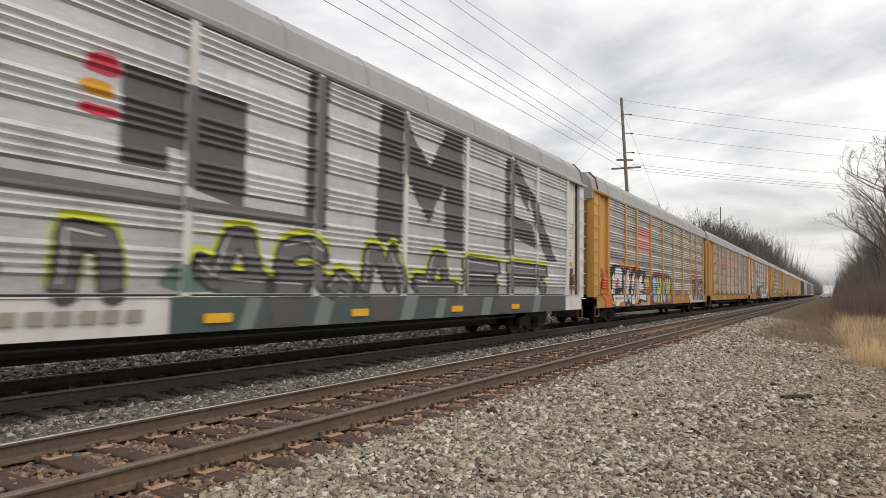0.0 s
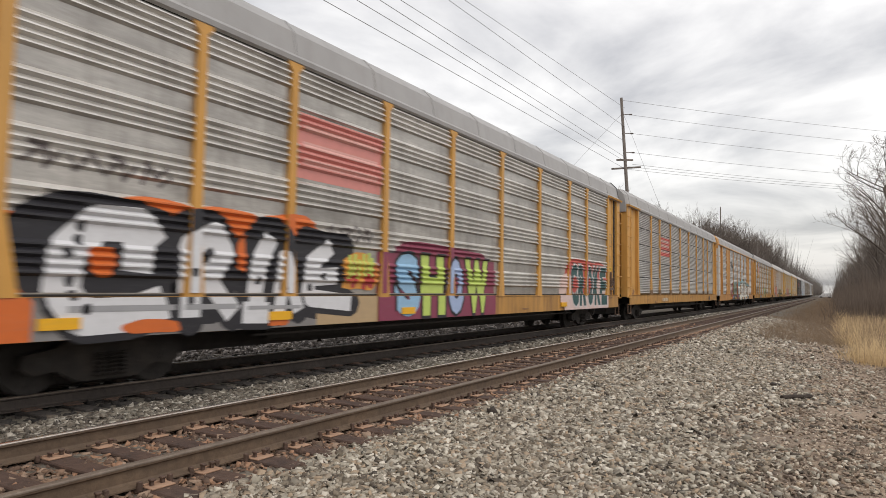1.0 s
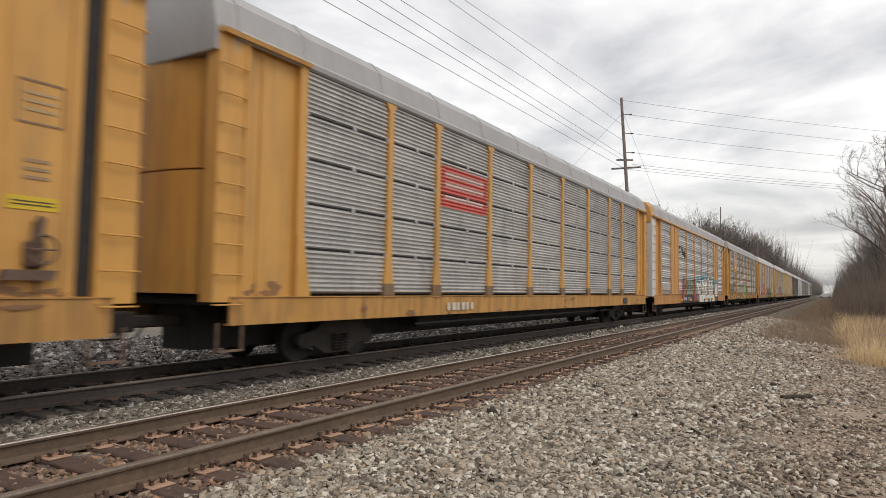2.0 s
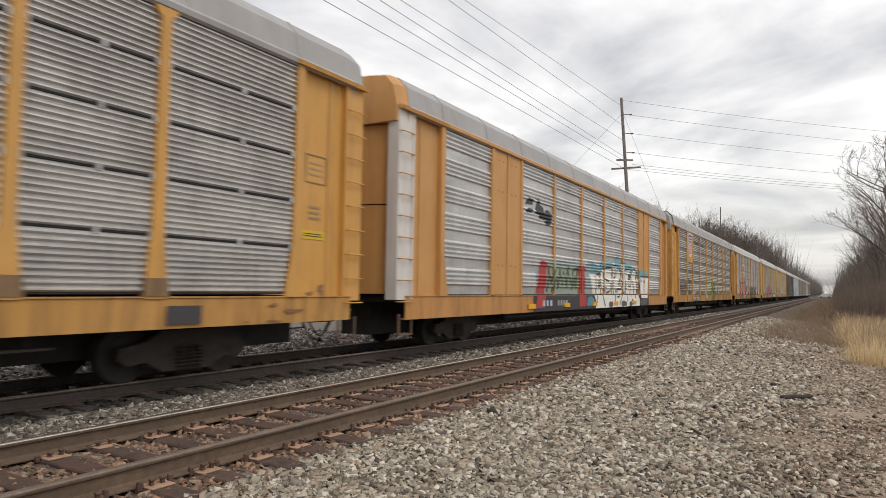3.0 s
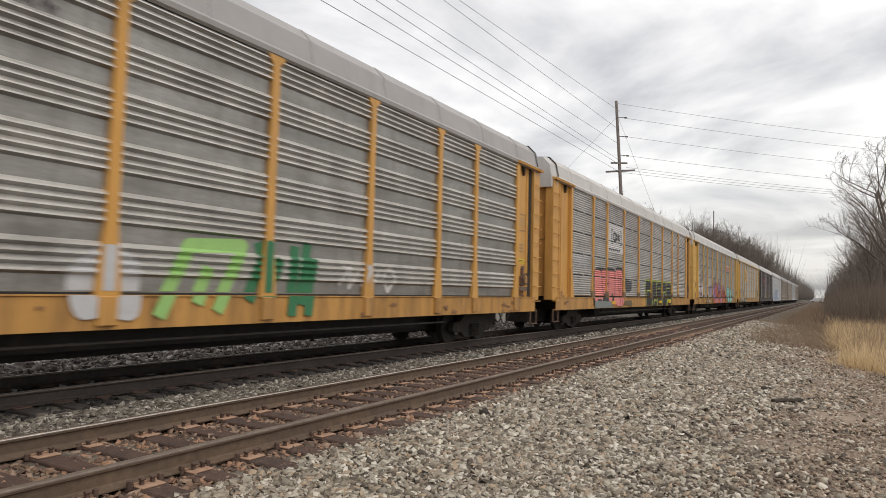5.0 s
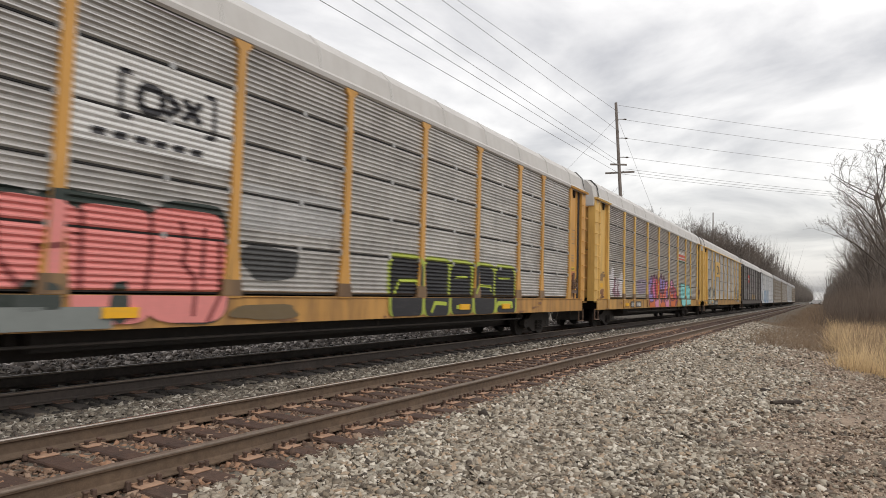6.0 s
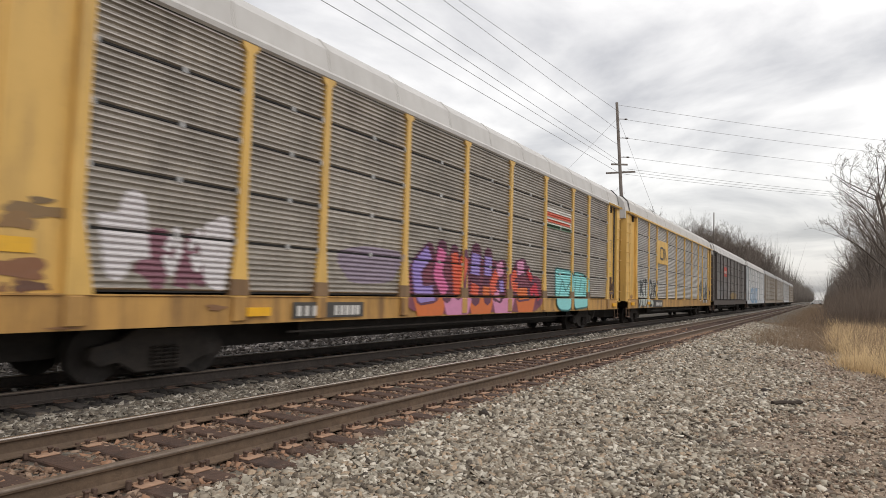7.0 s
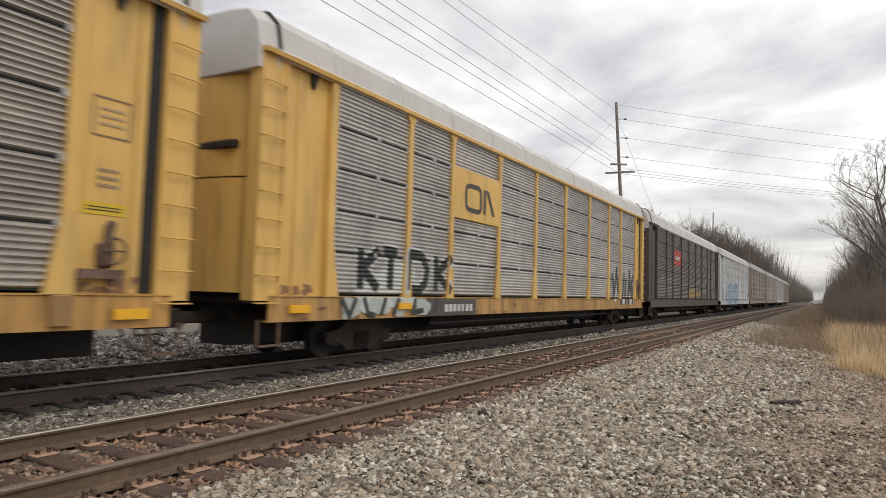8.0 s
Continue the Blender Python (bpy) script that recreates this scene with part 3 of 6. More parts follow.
def end_cap_mesh():
    """The roof's rounded end, over the doors."""
    bm = bmesh.new()
    sec = [(-1.60, 5.02), (-1.61, 5.42), (-1.525, 5.83), (-1.29, 6.08), (-0.8, 6.14), (0, 6.16), (0.8, 6.14), (1.29, 6.08), (1.525, 5.83), (1.61, 5.42), (1.60, 5.02)]
    rings = []
    for x, k, dz in ((12.88, 1.0, 0.0), (13.17, 0.985, -0.005), (13.28, 0.95, -0.03)):
        rings.append([bm.verts.new((x, y * k, z + (dz if z > 5.1 else 0))) for y, z in sec])
    for a, b in zip(rings, rings[1:]):
        for i in range(len(sec) - 1):
            bm.faces.new((a[i], a[i + 1], b[i + 1], b[i]))
        bm.faces.new((a[-1], a[0], b[0], b[-1]))
    bm.faces.new(rings[-1])
    bm.faces.new(rings[0])
    return bm


def door_mesh():
    """End doors: two leaves bowed outwards, with a seam at mid height."""
    bm = bmesh.new()
    n = 7
    for z0, z1 in ((1.28, 3.22), (3.25, 5.0)):
        cols = []
        for i in range(n):
            y = -1.36 + 2.72 * i / (n - 1)
            x = 13.02 + 0.26 * (1 - (y / 1.36) ** 2)
            cols.append((x, y))
        pts = cols + [(x - 0.06, y) for x, y in cols[::-1]]
        prism(bm, pts, "z", z0, z1)
    return bm


def end_side_mesh():
    """Closed side bay beside the doors: a recessed plate between a corner column and a jamb."""
    return boxes((11.50, 12.72, -1.52, -1.46, 1.24, 5.30))


def jamb_mesh():
    return boxes((11.33, 11.52, SIDE - 0.08, SIDE + 0.06, 1.22, 5.32), bevel=0.015)


def corner_mesh():
    """Corner column: a folded plate round the car's corner."""
    return prism(bmesh.new(), [(12.66, -1.50), (12.66, -1.63), (12.72, -1.63), (12.73, -1.60), (13.20, -1.60), (13.22, -1.58), (13.22, -1.30), (13.16, -1.30), (13.16, -1.54), (12.72, -1.54), (12.72, -1.50)], "z", 1.16, 5.30)


def slot_mesh():
    """The dark gap between the rear bay and its corner column."""
    return boxes((12.46, 12.64, -1.545, -1.50, 1.26, 5.28))


def brake_mesh():
    """Hand brake: a small wheel on a gear housing over a bracket shelf, with a lever and a chain rod."""
    bm = boxes((11.84, 12.06, -1.62, -1.50, 1.58, 1.90), bevel=0.03)
    prism(bm, [(11.55, 1.44), (12.14, 1.44), (12.18, 1.56), (11.62, 1.56)], "y", -1.66, -1.50)
    prism(bm, [(11.92, 1.88), (12.00, 1.88), (12.06, 2.16), (12.00, 2.20), (11.94, 2.12)], "y", -1.60, -1.52)
    n = 16
    for i in range(n):
        a, b = 2 * math.pi * i / n, 2 * math.pi * (i + 1) / n
        rod(bm, (11.99 + 0.17 * math.cos(a), -1.67, 1.80 + 0.17 * math.sin(a)), (11.99 + 0.17 * math.cos(b), -1.67, 1.80 + 0.17 * math.sin(b)), 0.018, 6)
        if i % 4 == 0:
            rod(bm, (11.99, -1.65, 1.80), (11.99 + 0.17 * math.cos(a), -1.67, 1.80 + 0.17 * math.sin(a)), 0.014, 5)
    rod(bm, (11.99, -1.58, 1.5), (11.99, -1.58, 0.9), 0.02, 6)
    return bm


def bar_mesh():
    """A dark rubber buffer strip across the end doors."""
    return boxes((13.10, 13.27, -1.0, -0.1, 3.72, 3.86), bevel=0.02)


def seam_mesh(width):
    return lambda: boxes((-width / 2, width / 2, SIDE - 0.003, SIDE + 0.028, 0.0, 0.026))


def bracket_mesh():
    return boxes((-0.03, 0.03, SIDE - 0.05, SIDE, -0.04, 0.05), bevel=0.008)


def rung_mesh():
    """One ladder rung, bent at both ends."""
    bm = rod(bmesh.new(), (12.74, -1.68, 0), (13.20, -1.68, 0), 0.013, 6)
    for x in (12.74, 13.20):
        rod(bm, (x, -1.68, 0), (x, -1.58, 0), 0.013, 6)
    return bm


def drip_mesh():
    """A short hood over the closed end bay."""
    return prism(bmesh.new(), [(-1.70, 5.27), (-1.50, 5.30), (-1.50, 5.38), (-1.72, 5.34)], "x", 11.30, 13.24)


def under_mesh():
    bm = boxes((-12.6, 12.6, -0.40, 0.40, 0.33, 1.12), (-12.95, 12.95, -1.49, 1.49, 1.10, 1.2))
    for k in range(-10, 11):
        box(bm, k * 1.2 - 0.05, k * 1.2 + 0.05, -1.49, 1.49, 0.82, 1.10)
    for s in (-1, 1):
        box(bm, -6.8, 6.8, s * 1.02 - 0.04, s * 1.02 + 0.04, 0.50, 1.10)
    return bm


def pipe_mesh():
    bm = bmesh.new()
    rod(bm, (-7.5, -1.45, 0.62), (7.5, -1.45, 0.62), 0.022, 6)
    for k in range(-3, 4):
        rod(bm, (k * 2.4, -1.45, 0.62), (k * 2.4, -1.45, 0.84), 0.016, 5)
    return bm


def side_frame_mesh():
    """Truck side frame: a cast bow with a spring window."""
    bm = bmesh.new()
    prism(bm, [(-1.12, 0.36), (-0.98, 0.26), (-0.70, 0.30), (-0.42, 0.14), (0.42, 0.14), (0.70, 0.30), (0.98, 0.26), (1.12, 0.36), (1.08, 0.52), (0.72, 0.58), (0.45, 0.74),
               (-0.45, 0.74), (-0.72, 0.58), (-1.08, 0.52)], "y", -0.07, 0.07)
    return bm


def spring_mesh():
    """One coil spring of a truck."""
    return sweep(bmesh.new(), [Vector((0.052 * math.cos(i * 0.9), -0.09 + 0.052 * math.sin(i * 0.9), 0.19 + i * 0.0078)) for i in range(42)], 0.016, 5)


def wheelset_mesh():
    bm = bmesh.new()
    for s in (-1, 1):
        rod(bm, (0, s * 0.69, 0), (0, s * 0.82, 0), 0.40, 28)
        rod(bm, (0, s * 0.665, 0), (0, s * 0.692, 0), 0.425, 28)
        rod(bm, (0, s * 0.82, 0), (0, s * 0.835, 0), 0.30, 24)
        rod(bm, (0, s * 0.835, 0), (0, s * 1.10, 0), 0.09, 12)
    rod(bm, (0, -0.7, 0), (0, 0.7, 0), 0.08, 12)
    return bm


def bolster_mesh():
    return boxes((-0.2, 0.2, -1.0, 1.0, 0.42, 0.66), (-0.06, 0.06, -0.9, 0.9, 0.2, 0.36))


def coupler_mesh():
    bm = boxes((12.5, 13.55, -0.09, 0.09, 0.72, 0.92), (13.45, 13.86, -0.17, 0.14, 0.66, 0.98), bevel=0.03)
    sweep(bm, [Vector((13.0 + 0.85 * i / 8, -0.32, 0.74 - 0.42 * math.sin(math.pi * i / 8))) for i in range(9)], 0.022)
    return bm


def step_mesh():
    bm = bmesh.new()
    for x in (12.62, 13.10):
        box(bm, x - 0.015, x + 0.015, -1.60, -1.56, 0.42, 0.85)
    box(bm, 12.62, 13.10, -1.63, -1.53, 0.40, 0.43)
    return bm


def foot_mesh():
    """The cast shoe in which a side post stands."""
    return prism(bmesh.new(), [(-0.19, 1.252), (0.19, 1.252), (0.175, 1.46), (0.155, 1.50), (-0.155, 1.50), (-0.175, 1.46)], "y", SIDE - 0.088, SIDE + 0.04)


def gusset_mesh():
    """Spread foot of the jamb beside an end bay."""
    return prism(bmesh.new(), [(11.16, 1.24), (11.52, 1.24), (11.52, 2.3), (11.34, 2.2)], "y", SIDE - 0.085, SIDE - 0.01)


def hook_mesh():
    """Dark latch hanging under the hood of an end bay."""
    return prism(bmesh.new(), [(11.86, 5.28), (12.02, 5.28), (12.02, 5.10), (11.97, 4.98), (11.92, 5.10)], "y", -1.60, -1.52)


def slat_mesh():
    """A thin upright fold in the plate of the end bay."""
    return boxes((12.28, 12.33, -1.55, -1.51, 1.26, 5.28), bevel=0.01)


FOOTED = (2, 5, 6)
TURN = pose(0, 0, 0, 0, 0, 180)
WHEELS = []


def autorack(k, label, kind="wide", panel="zinc", body="yellow", sill=None, roof="roof_grey", slim=False, solid=(), cap=None, end_panel=None):
    """A covered car carrier with two levels of trucks, sills, posts, ribbed panels, end doors and roof."""
    car = thing("autorack_car", label, "freight car", pose(FIRST + k * PITCH, FAR, RAIL - 0.014), group="train of car carriers")
    B = M[body]
    S = M[sill or {"yellow": "sill_yellow", "yellow2": "sill_yellow2", "tan": "sill_tan"}.get(body, body)]
    for side, T in ((0, Matrix()), (1, TURN)):
        if k in (0, 1, 3):
            link("side_sill", shared("deep_sill", lambda: sill_mesh(0.73)), S, car, m=T)
        else:
            link("side_sill", shared("side_sill", sill_mesh), S, car, m=T)
        for i in range(9):
            w = POSTS[i + 1] - POSTS[i]
            c = (POSTS[i] + POSTS[i + 1]) / 2
            if i in solid:
                bm = boxes((-w / 2, w / 2, SIDE - 0.05, SIDE + 0.05, SILL_TOP + 0.02, EAVES - 0.02))
                for g in (-1, 1):
                    box(bm, g * w / 2 - 0.06, g * w / 2 + 0.06, SIDE - 0.09, SIDE, SILL_TOP, EAVES - 0.02, bevel=0.01)
                box(bm, -0.04, 0.04, SIDE - 0.075, SIDE, SILL_TOP, EAVES - 0.02)
                part("closed_panel", bm, B, car, m=T @ pose(c, 0, 0))
            else:
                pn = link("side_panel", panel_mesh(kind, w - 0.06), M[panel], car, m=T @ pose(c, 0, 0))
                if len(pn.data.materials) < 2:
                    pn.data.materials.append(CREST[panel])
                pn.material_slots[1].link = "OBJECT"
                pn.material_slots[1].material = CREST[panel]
        for x in POSTS if k in (4, 6) else ():
            link("stake_pocket", shared("stake_pocket", lambda: boxes((-0.13, 0.13, -1.672, -1.60, SILL_LOW + 0.05, SILL_TOP - 0.02), bevel=0.012)), S, car, m=T @ pose(x, 0, 0))
        for x in POSTS[1:-1]:
            link("side_post", shared("slim_post", slim_post_mesh) if slim else shared("side_post", post_mesh), B, car, m=T @ pose(x, 0, 0))
            if k in FOOTED:
                link("post_foot", shared("post_foot", foot_mesh), M["foot_rust"], car, "rusty cast foot", m=T @ pose(x, 0, 0))
        for e in (-1, 1):
            F = T if e > 0 else T @ Matrix.Scale(-1, 4, (1, 0, 0))
            for nm, mk, mt in (("end_bay", end_side_mesh, B), ("jamb", jamb_mesh, B), ("corner_column", corner_mesh, M["white"] if k == 3 and e < 0 else B), ("hood", drip_mesh, B), ("step", step_mesh, M["rust_iron"])):
                link(nm, shared(nm, mk), mt, car, m=F)
            link("jamb_foot", shared("jamb_foot", gusset_mesh), B, car, m=F)
            link("bay_fold", shared("bay_fold", slat_mesh), B, car, m=F)
            if k > 3:
                link("latch", shared("latch", hook_mesh), M["black"], car, m=F)
            for i in range(9):
                link("ladder_rung", shared("ladder_rung", rung_mesh), B, car, m=F @ pose(0, 0, 1.12 + i * 0.46))
    for i in range(9):
        if i not in solid:
            w = round(POSTS[i + 1] - POSTS[i] - 0.06, 2)
            # black strip laid on the panel as the shade line below the eaves
            link("eaves_gap", shared("seam%.2f" % w, seam_mesh(w)), M["black"], car, m=pose((POSTS[i] + POSTS[i + 1]) / 2, 0, 5.246))
    if k in (3, 7):
        link("top_rail", shared("top_rail", lambda: boxes((-12.6, 12.6, -1.70, -1.62, 5.27, 5.37), bevel=0.012)), B, car)
    if kind == "fine":
        step = (EAVES - 0.06 - SILL_TOP - 0.03) / 5
        for i in range(9):
            w = round(POSTS[i + 1] - POSTS[i] - 0.06, 2)
            for g in range(5):
                z = SILL_TOP + 0.03 + g * step
                link("seam", shared("seam%.2f" % w, seam_mesh(w)), M["black"], car, m=pose((POSTS[i] + POSTS[i + 1]) / 2, 0, z))
                if g and k < 8:
                    for d in (-1, 0.1, 1):
                        link("bracket", shared("bracket", bracket_mesh), M["zinc_light"], car, m=pose((POSTS[i] + POSTS[i + 1]) / 2 + d * (w / 2 - 0.06), 0, z))
    else:
        for i in range(9):
            w = round(POSTS[i + 1] - POSTS[i] - 0.06, 2)
            link("seam", shared("seam%.2f" % w, seam_mesh(w)), M["black"], car, m=pose((POSTS[i] + POSTS[i + 1]) / 2, 0, SILL_TOP + 0.004))
    if k not in (2, 3):
        link("dark_slot", shared("dark_slot", slot_mesh), M["black"], car)
        link("hand_brake", shared("hand_brake", brake_mesh), M["rust_iron"], car)
        if k in (2, 5, 6, 7):
            link("buffer_strip", shared("buffer_strip", bar_mesh), M["black"], car, m=TURN @ Matrix.Scale(-1, 4, (0, 1, 0)))
    for e in (-1, 1):
        F = Matrix() if e > 0 else TURN
        link("end_door", shared("end_door", door_mesh), B, car, m=F)
        link("end_cap", shared("end_cap", end_cap_mesh), M[cap or roof], car, m=F)
        link("coupler", shared("coupler", coupler_mesh), M["truck"], car, m=F)
        tr = link("truck", shared("bolster", bolster_mesh), M["truck"], car, m=pose(e * 9.7, 0, 0))
        for s in (-1, 1):
            link("side_frame", shared("side_frame", side_frame_mesh), M["truck"], tr, m=pose(0, s * 1.02, 0))
            for d in (-0.16, 0, 0.16):
                link("spring", shared("spring", spring_mesh), M["truck"], tr, m=pose(d, s * 1.06, 0, 0, 0, 0 if s < 0 else 180))
        for d in (-1, 1):
            w = link("wheelset", shared("wheelset", wheelset_mesh), M["wheel"], tr, m=pose(d * 0.87, 0, 0.40))
            if k < 8:
                WHEELS.append((w, d * 0.87))
    link("roof", shared("roof", roof_mesh), M[roof], car)
    for i in range(11):
        link("roof_seam", shared("roof_seam", roof_seam_mesh), M[roof], car, m=pose(-11.385 + 2.277 * i, 0, 0))
    for e in (-1, 1) if k not in (2, 3) else ():
        link("roof_seal", shared("roof_seal", lambda: roof_seam_mesh(0.035, 0.03)), M["black"], car, m=pose(e * 12.9, 0, 0))
    link("underframe", shared("underframe", under_mesh), M["under"], car)
    link("brake_pipe", shared("brake_pipe", pipe_mesh), M["truck"], car)
    part("floor_deck", boxes((-12.9, 12.9, -1.48, 1.48, 1.205, 1.235)), M["black"], car)
    return car


CARS = []


def make_train():
    a = CARS.append
    a(autorack(0, "car carrier with white ends, grey ribbed sides and large graffiti", "wide", "zinc_light", "white", slim=True))
    a(autorack(1, "yellow car carrier with ribbed zinc sides and bright graffiti", "wide", "zinc"))
    a(autorack(2, "yellow car carrier with finely ribbed grey sides", "fine", "zinc_mid"))
    a(autorack(3, "orange tan car carrier with bright ribbed sides", "wide", "zinc_light", "tan", slim=True, solid=(1, 7), cap="tan"))
    a(autorack(4, "yellow car carrier with ribbed sides and a shield emblem", "wide", "zinc_e"))
    a(autorack(5, "yellow car carrier with finely ribbed sides and pink graffiti", "fine", "zinc_mid", roof="roof_white"))
    a(autorack(6, "yellow car carrier with dull ribbed sides and purple graffiti", "fine", "zinc_dark", "yellow2", roof="roof_white"))
    a(autorack(7, "pale yellow car carrier with finely ribbed sides and black tags", "fine", "zinc_mid", "yellow2", roof="roof_white"))
    a(autorack(8, "dark brown car carrier with a small red placard", "fine", "zinc_brown", "brown", roof="roof_white"))
    a(autorack(9, "pale grey car carrier with blue graffiti", "fine", "zinc_light", "grey", roof="roof_white"))
    a(autorack(10, "weathered tan car carrier far back in the train", "wide", "zinc_dark", "dull_tan"))
    a(autorack(11, "dull tan and grey car carrier far back in the train", "fine", "zinc_mid", "dull_tan"))
    a(autorack(12, "grey car carrier far back in the train", "wide", "zinc_dark", "grey"))
    a(autorack(13, "dull tan car carrier at the end of the train", "wide", "zinc_dark", "dull_tan"))


make_train()


# ------------------------------------------------------------------ paint on the cars
SPRAY = {}


def sp(r, g, b):
    key = (r, g, b)
    if key not in SPRAY:
        SPRAY[key] = spray("spray_paint", key)
    return SPRAY[key]


BLACK, WHITE, CHROME, ORANGE, RED = (0.018, 0.017, 0.022), (0.72, 0.71, 0.70), (0.55, 0.55, 0.58), (0.62, 0.14, 0.025), (0.42, 0.04, 0.04)
LIME, SKYB, MAROON, TEAL, PINK = (0.50, 0.62, 0.14), (0.28, 0.47, 0.66), (0.24, 0.045, 0.085), (0.25, 0.62, 0.62), (0.70, 0.24, 0.22)
PURPLE, SMOKE, ACID = (0.27, 0.16, 0.42), (0.085, 0.08, 0.082), (0.55, 0.58, 0.05)


def flat(polys):
    bm = bmesh.new()
    for p in polys:
        bm.faces.new([bm.verts.new((x, 0, z)) for x, z in p])
    return bm


def rect(x0, x1, z0, z1):
    return [(x0, z0), (x1, z0), (x1, z1), (x0, z1)]


def blob(x0, x1, z0, z1, seed, wob=0.12, n=26, power=0.7):
    """A soft-edged bubble outline."""
    r = random.Random(seed)
    ph = [r.uniform(0, 6.28) for _ in range(4)]
    out = []
    for i in range(n):
        a = 2 * math.pi * i / n
        c, s = math.cos(a), math.sin(a)
        k = 1 + wob * (math.sin(2 * a + ph[0]) * 0.4 + math.sin(3 * a + ph[1]) * 0.6 + math.sin(5 * a + ph[2]) * 0.4) - wob * 0.5
        out.append(((x0 + x1) / 2 + (x1 - x0) / 2 * k * math.copysign(abs(c) ** power, c), (z0 + z1) / 2 + (z1 - z0) / 2 * k * math.copysign(abs(s) ** power, s)))
    return out


def stroke(pts, w):
    """Thick line: quads and round joints."""
    out = []
    for (x0, z0), (x1, z1) in zip(pts, pts[1:]):
        d = Vector((x1 - x0, z1 - z0))
        if d.length < 1e-6:
            continue
        d.normalize()
        nx, nz = -d.y * w / 2, d.x * w / 2
        out.append([(x0 + nx, z0 + nz), (x0 - nx, z0 - nz), (x1 - nx, z1 - nz), (x1 + nx, z1 + nz)])
    for x, z in pts[1:-1]:
        out.append([(x + w / 2 * math.cos(a * math.pi / 4), z + w / 2 * math.sin(a * math.pi / 4)) for a in range(8)])
    return out


def ring(poly, w):
    return stroke(poly + [poly[0], poly[1]], w)


# bends and bars that spell nothing
STROKES = [[[(0.1, 0), (0.25, 1), (0.5, 0.35), (0.9, 0.9)], [(0.75, 0.0), (0.95, 0.55)]], [[(0, 0.85), (0.35, 0.2), (0.6, 1), (1, 0.3)]], [[(0.05, 0.5), (0.5, 1), (0.95, 0.5), (0.5, 0.02), (0.15, 0.4)]],
           [[(0.15, 0), (0.2, 0.95)], [(0.5, 0.15), (0.6, 1)], [(0.85, 0), (0.95, 0.8)]], [[(0, 0.2), (0.5, 0.9), (0.6, 0.1), (1, 0.75)], [(0.1, 0.95), (0.35, 0.8)]], [[(0.05, 0.05), (0.3, 0.9), (0.95, 0.95), (0.7, 0.1)], [(0.45, 0.2), (0.55, 0.65)]]]


def scrawl(x0, x1, z0, z1, n, w, seed, slant=0.1):
    """A row of unreadable letter-like strokes."""
    r = random.Random(seed)
    out, step = [], (x1 - x0) / n
    for i in range(n):
        a, b = x0 + i * step + w * 0.6, x0 + (i + 1) * step - w * 0.5
        lo, hi = z0 + r.uniform(0, 0.12) * (z1 - z0), z1 - r.uniform(0, 0.18) * (z1 - z0)
        for line in STROKES[r.randrange(len(STROKES))]:
            out += stroke([(a + u * (b - a) + slant * (v - 0.5) * (hi - lo) + r.uniform(-0.04, 0.04), lo + v * (hi - lo)) for u, v in line], w)
    return out


def words(body, x0, x1, z0, z1, thick=0.0, shear=0.0):
    """A word in the built-in font, stretched into its field."""
    cu = bpy.data.curves.new("word", "FONT")
    cu.body, cu.offset, cu.shear, cu.resolution_u = body, thick, shear, 3
    tmp = bpy.data.objects.new("word", cu)
    me = bpy.data.meshes.new_from_object(tmp)
    bm = bmesh.new()
    bm.from_mesh(me)
    bpy.data.objects.remove(tmp)
    bpy.data.curves.remove(cu)
    bpy.data.meshes.remove(me)
    xs, ys = [v.co.x for v in bm.verts], [v.co.y for v in bm.verts]
    for v in bm.verts:
        v.co = Vector((x0 + (v.co.x - min(xs)) / (max(xs) - min(xs)) * (x1 - x0), 0, z0 + (v.co.y - min(ys)) / (max(ys) - min(ys)) * (z1 - z0)))
    return bm


GLYPH = {
    "D": [[(0, 0), (0, 1), (0.7, 0.95), (1, 0.6), (0.9, 0.2), (0.6, 0), (0, 0)]],
    "K": [[(0, 0), (0, 1)], [(1, 1), (0.1, 0.5), (1, 0)]],
    "T": [[(0, 1), (1, 0.96)], [(0.55, 1), (0.5, 0)]],
}


def glyph(ch, x0, x1, z0, z1, w, slant=0.0):
    """Broad brushed letter inside its field."""
    out = []
    for line in GLYPH[ch]:
        out += stroke([(x0 + w / 2 + u * (x1 - x0 - w) + slant * v, z0 + w / 2 + v * (z1 - z0 - w)) for u, v in line], w)
    return out


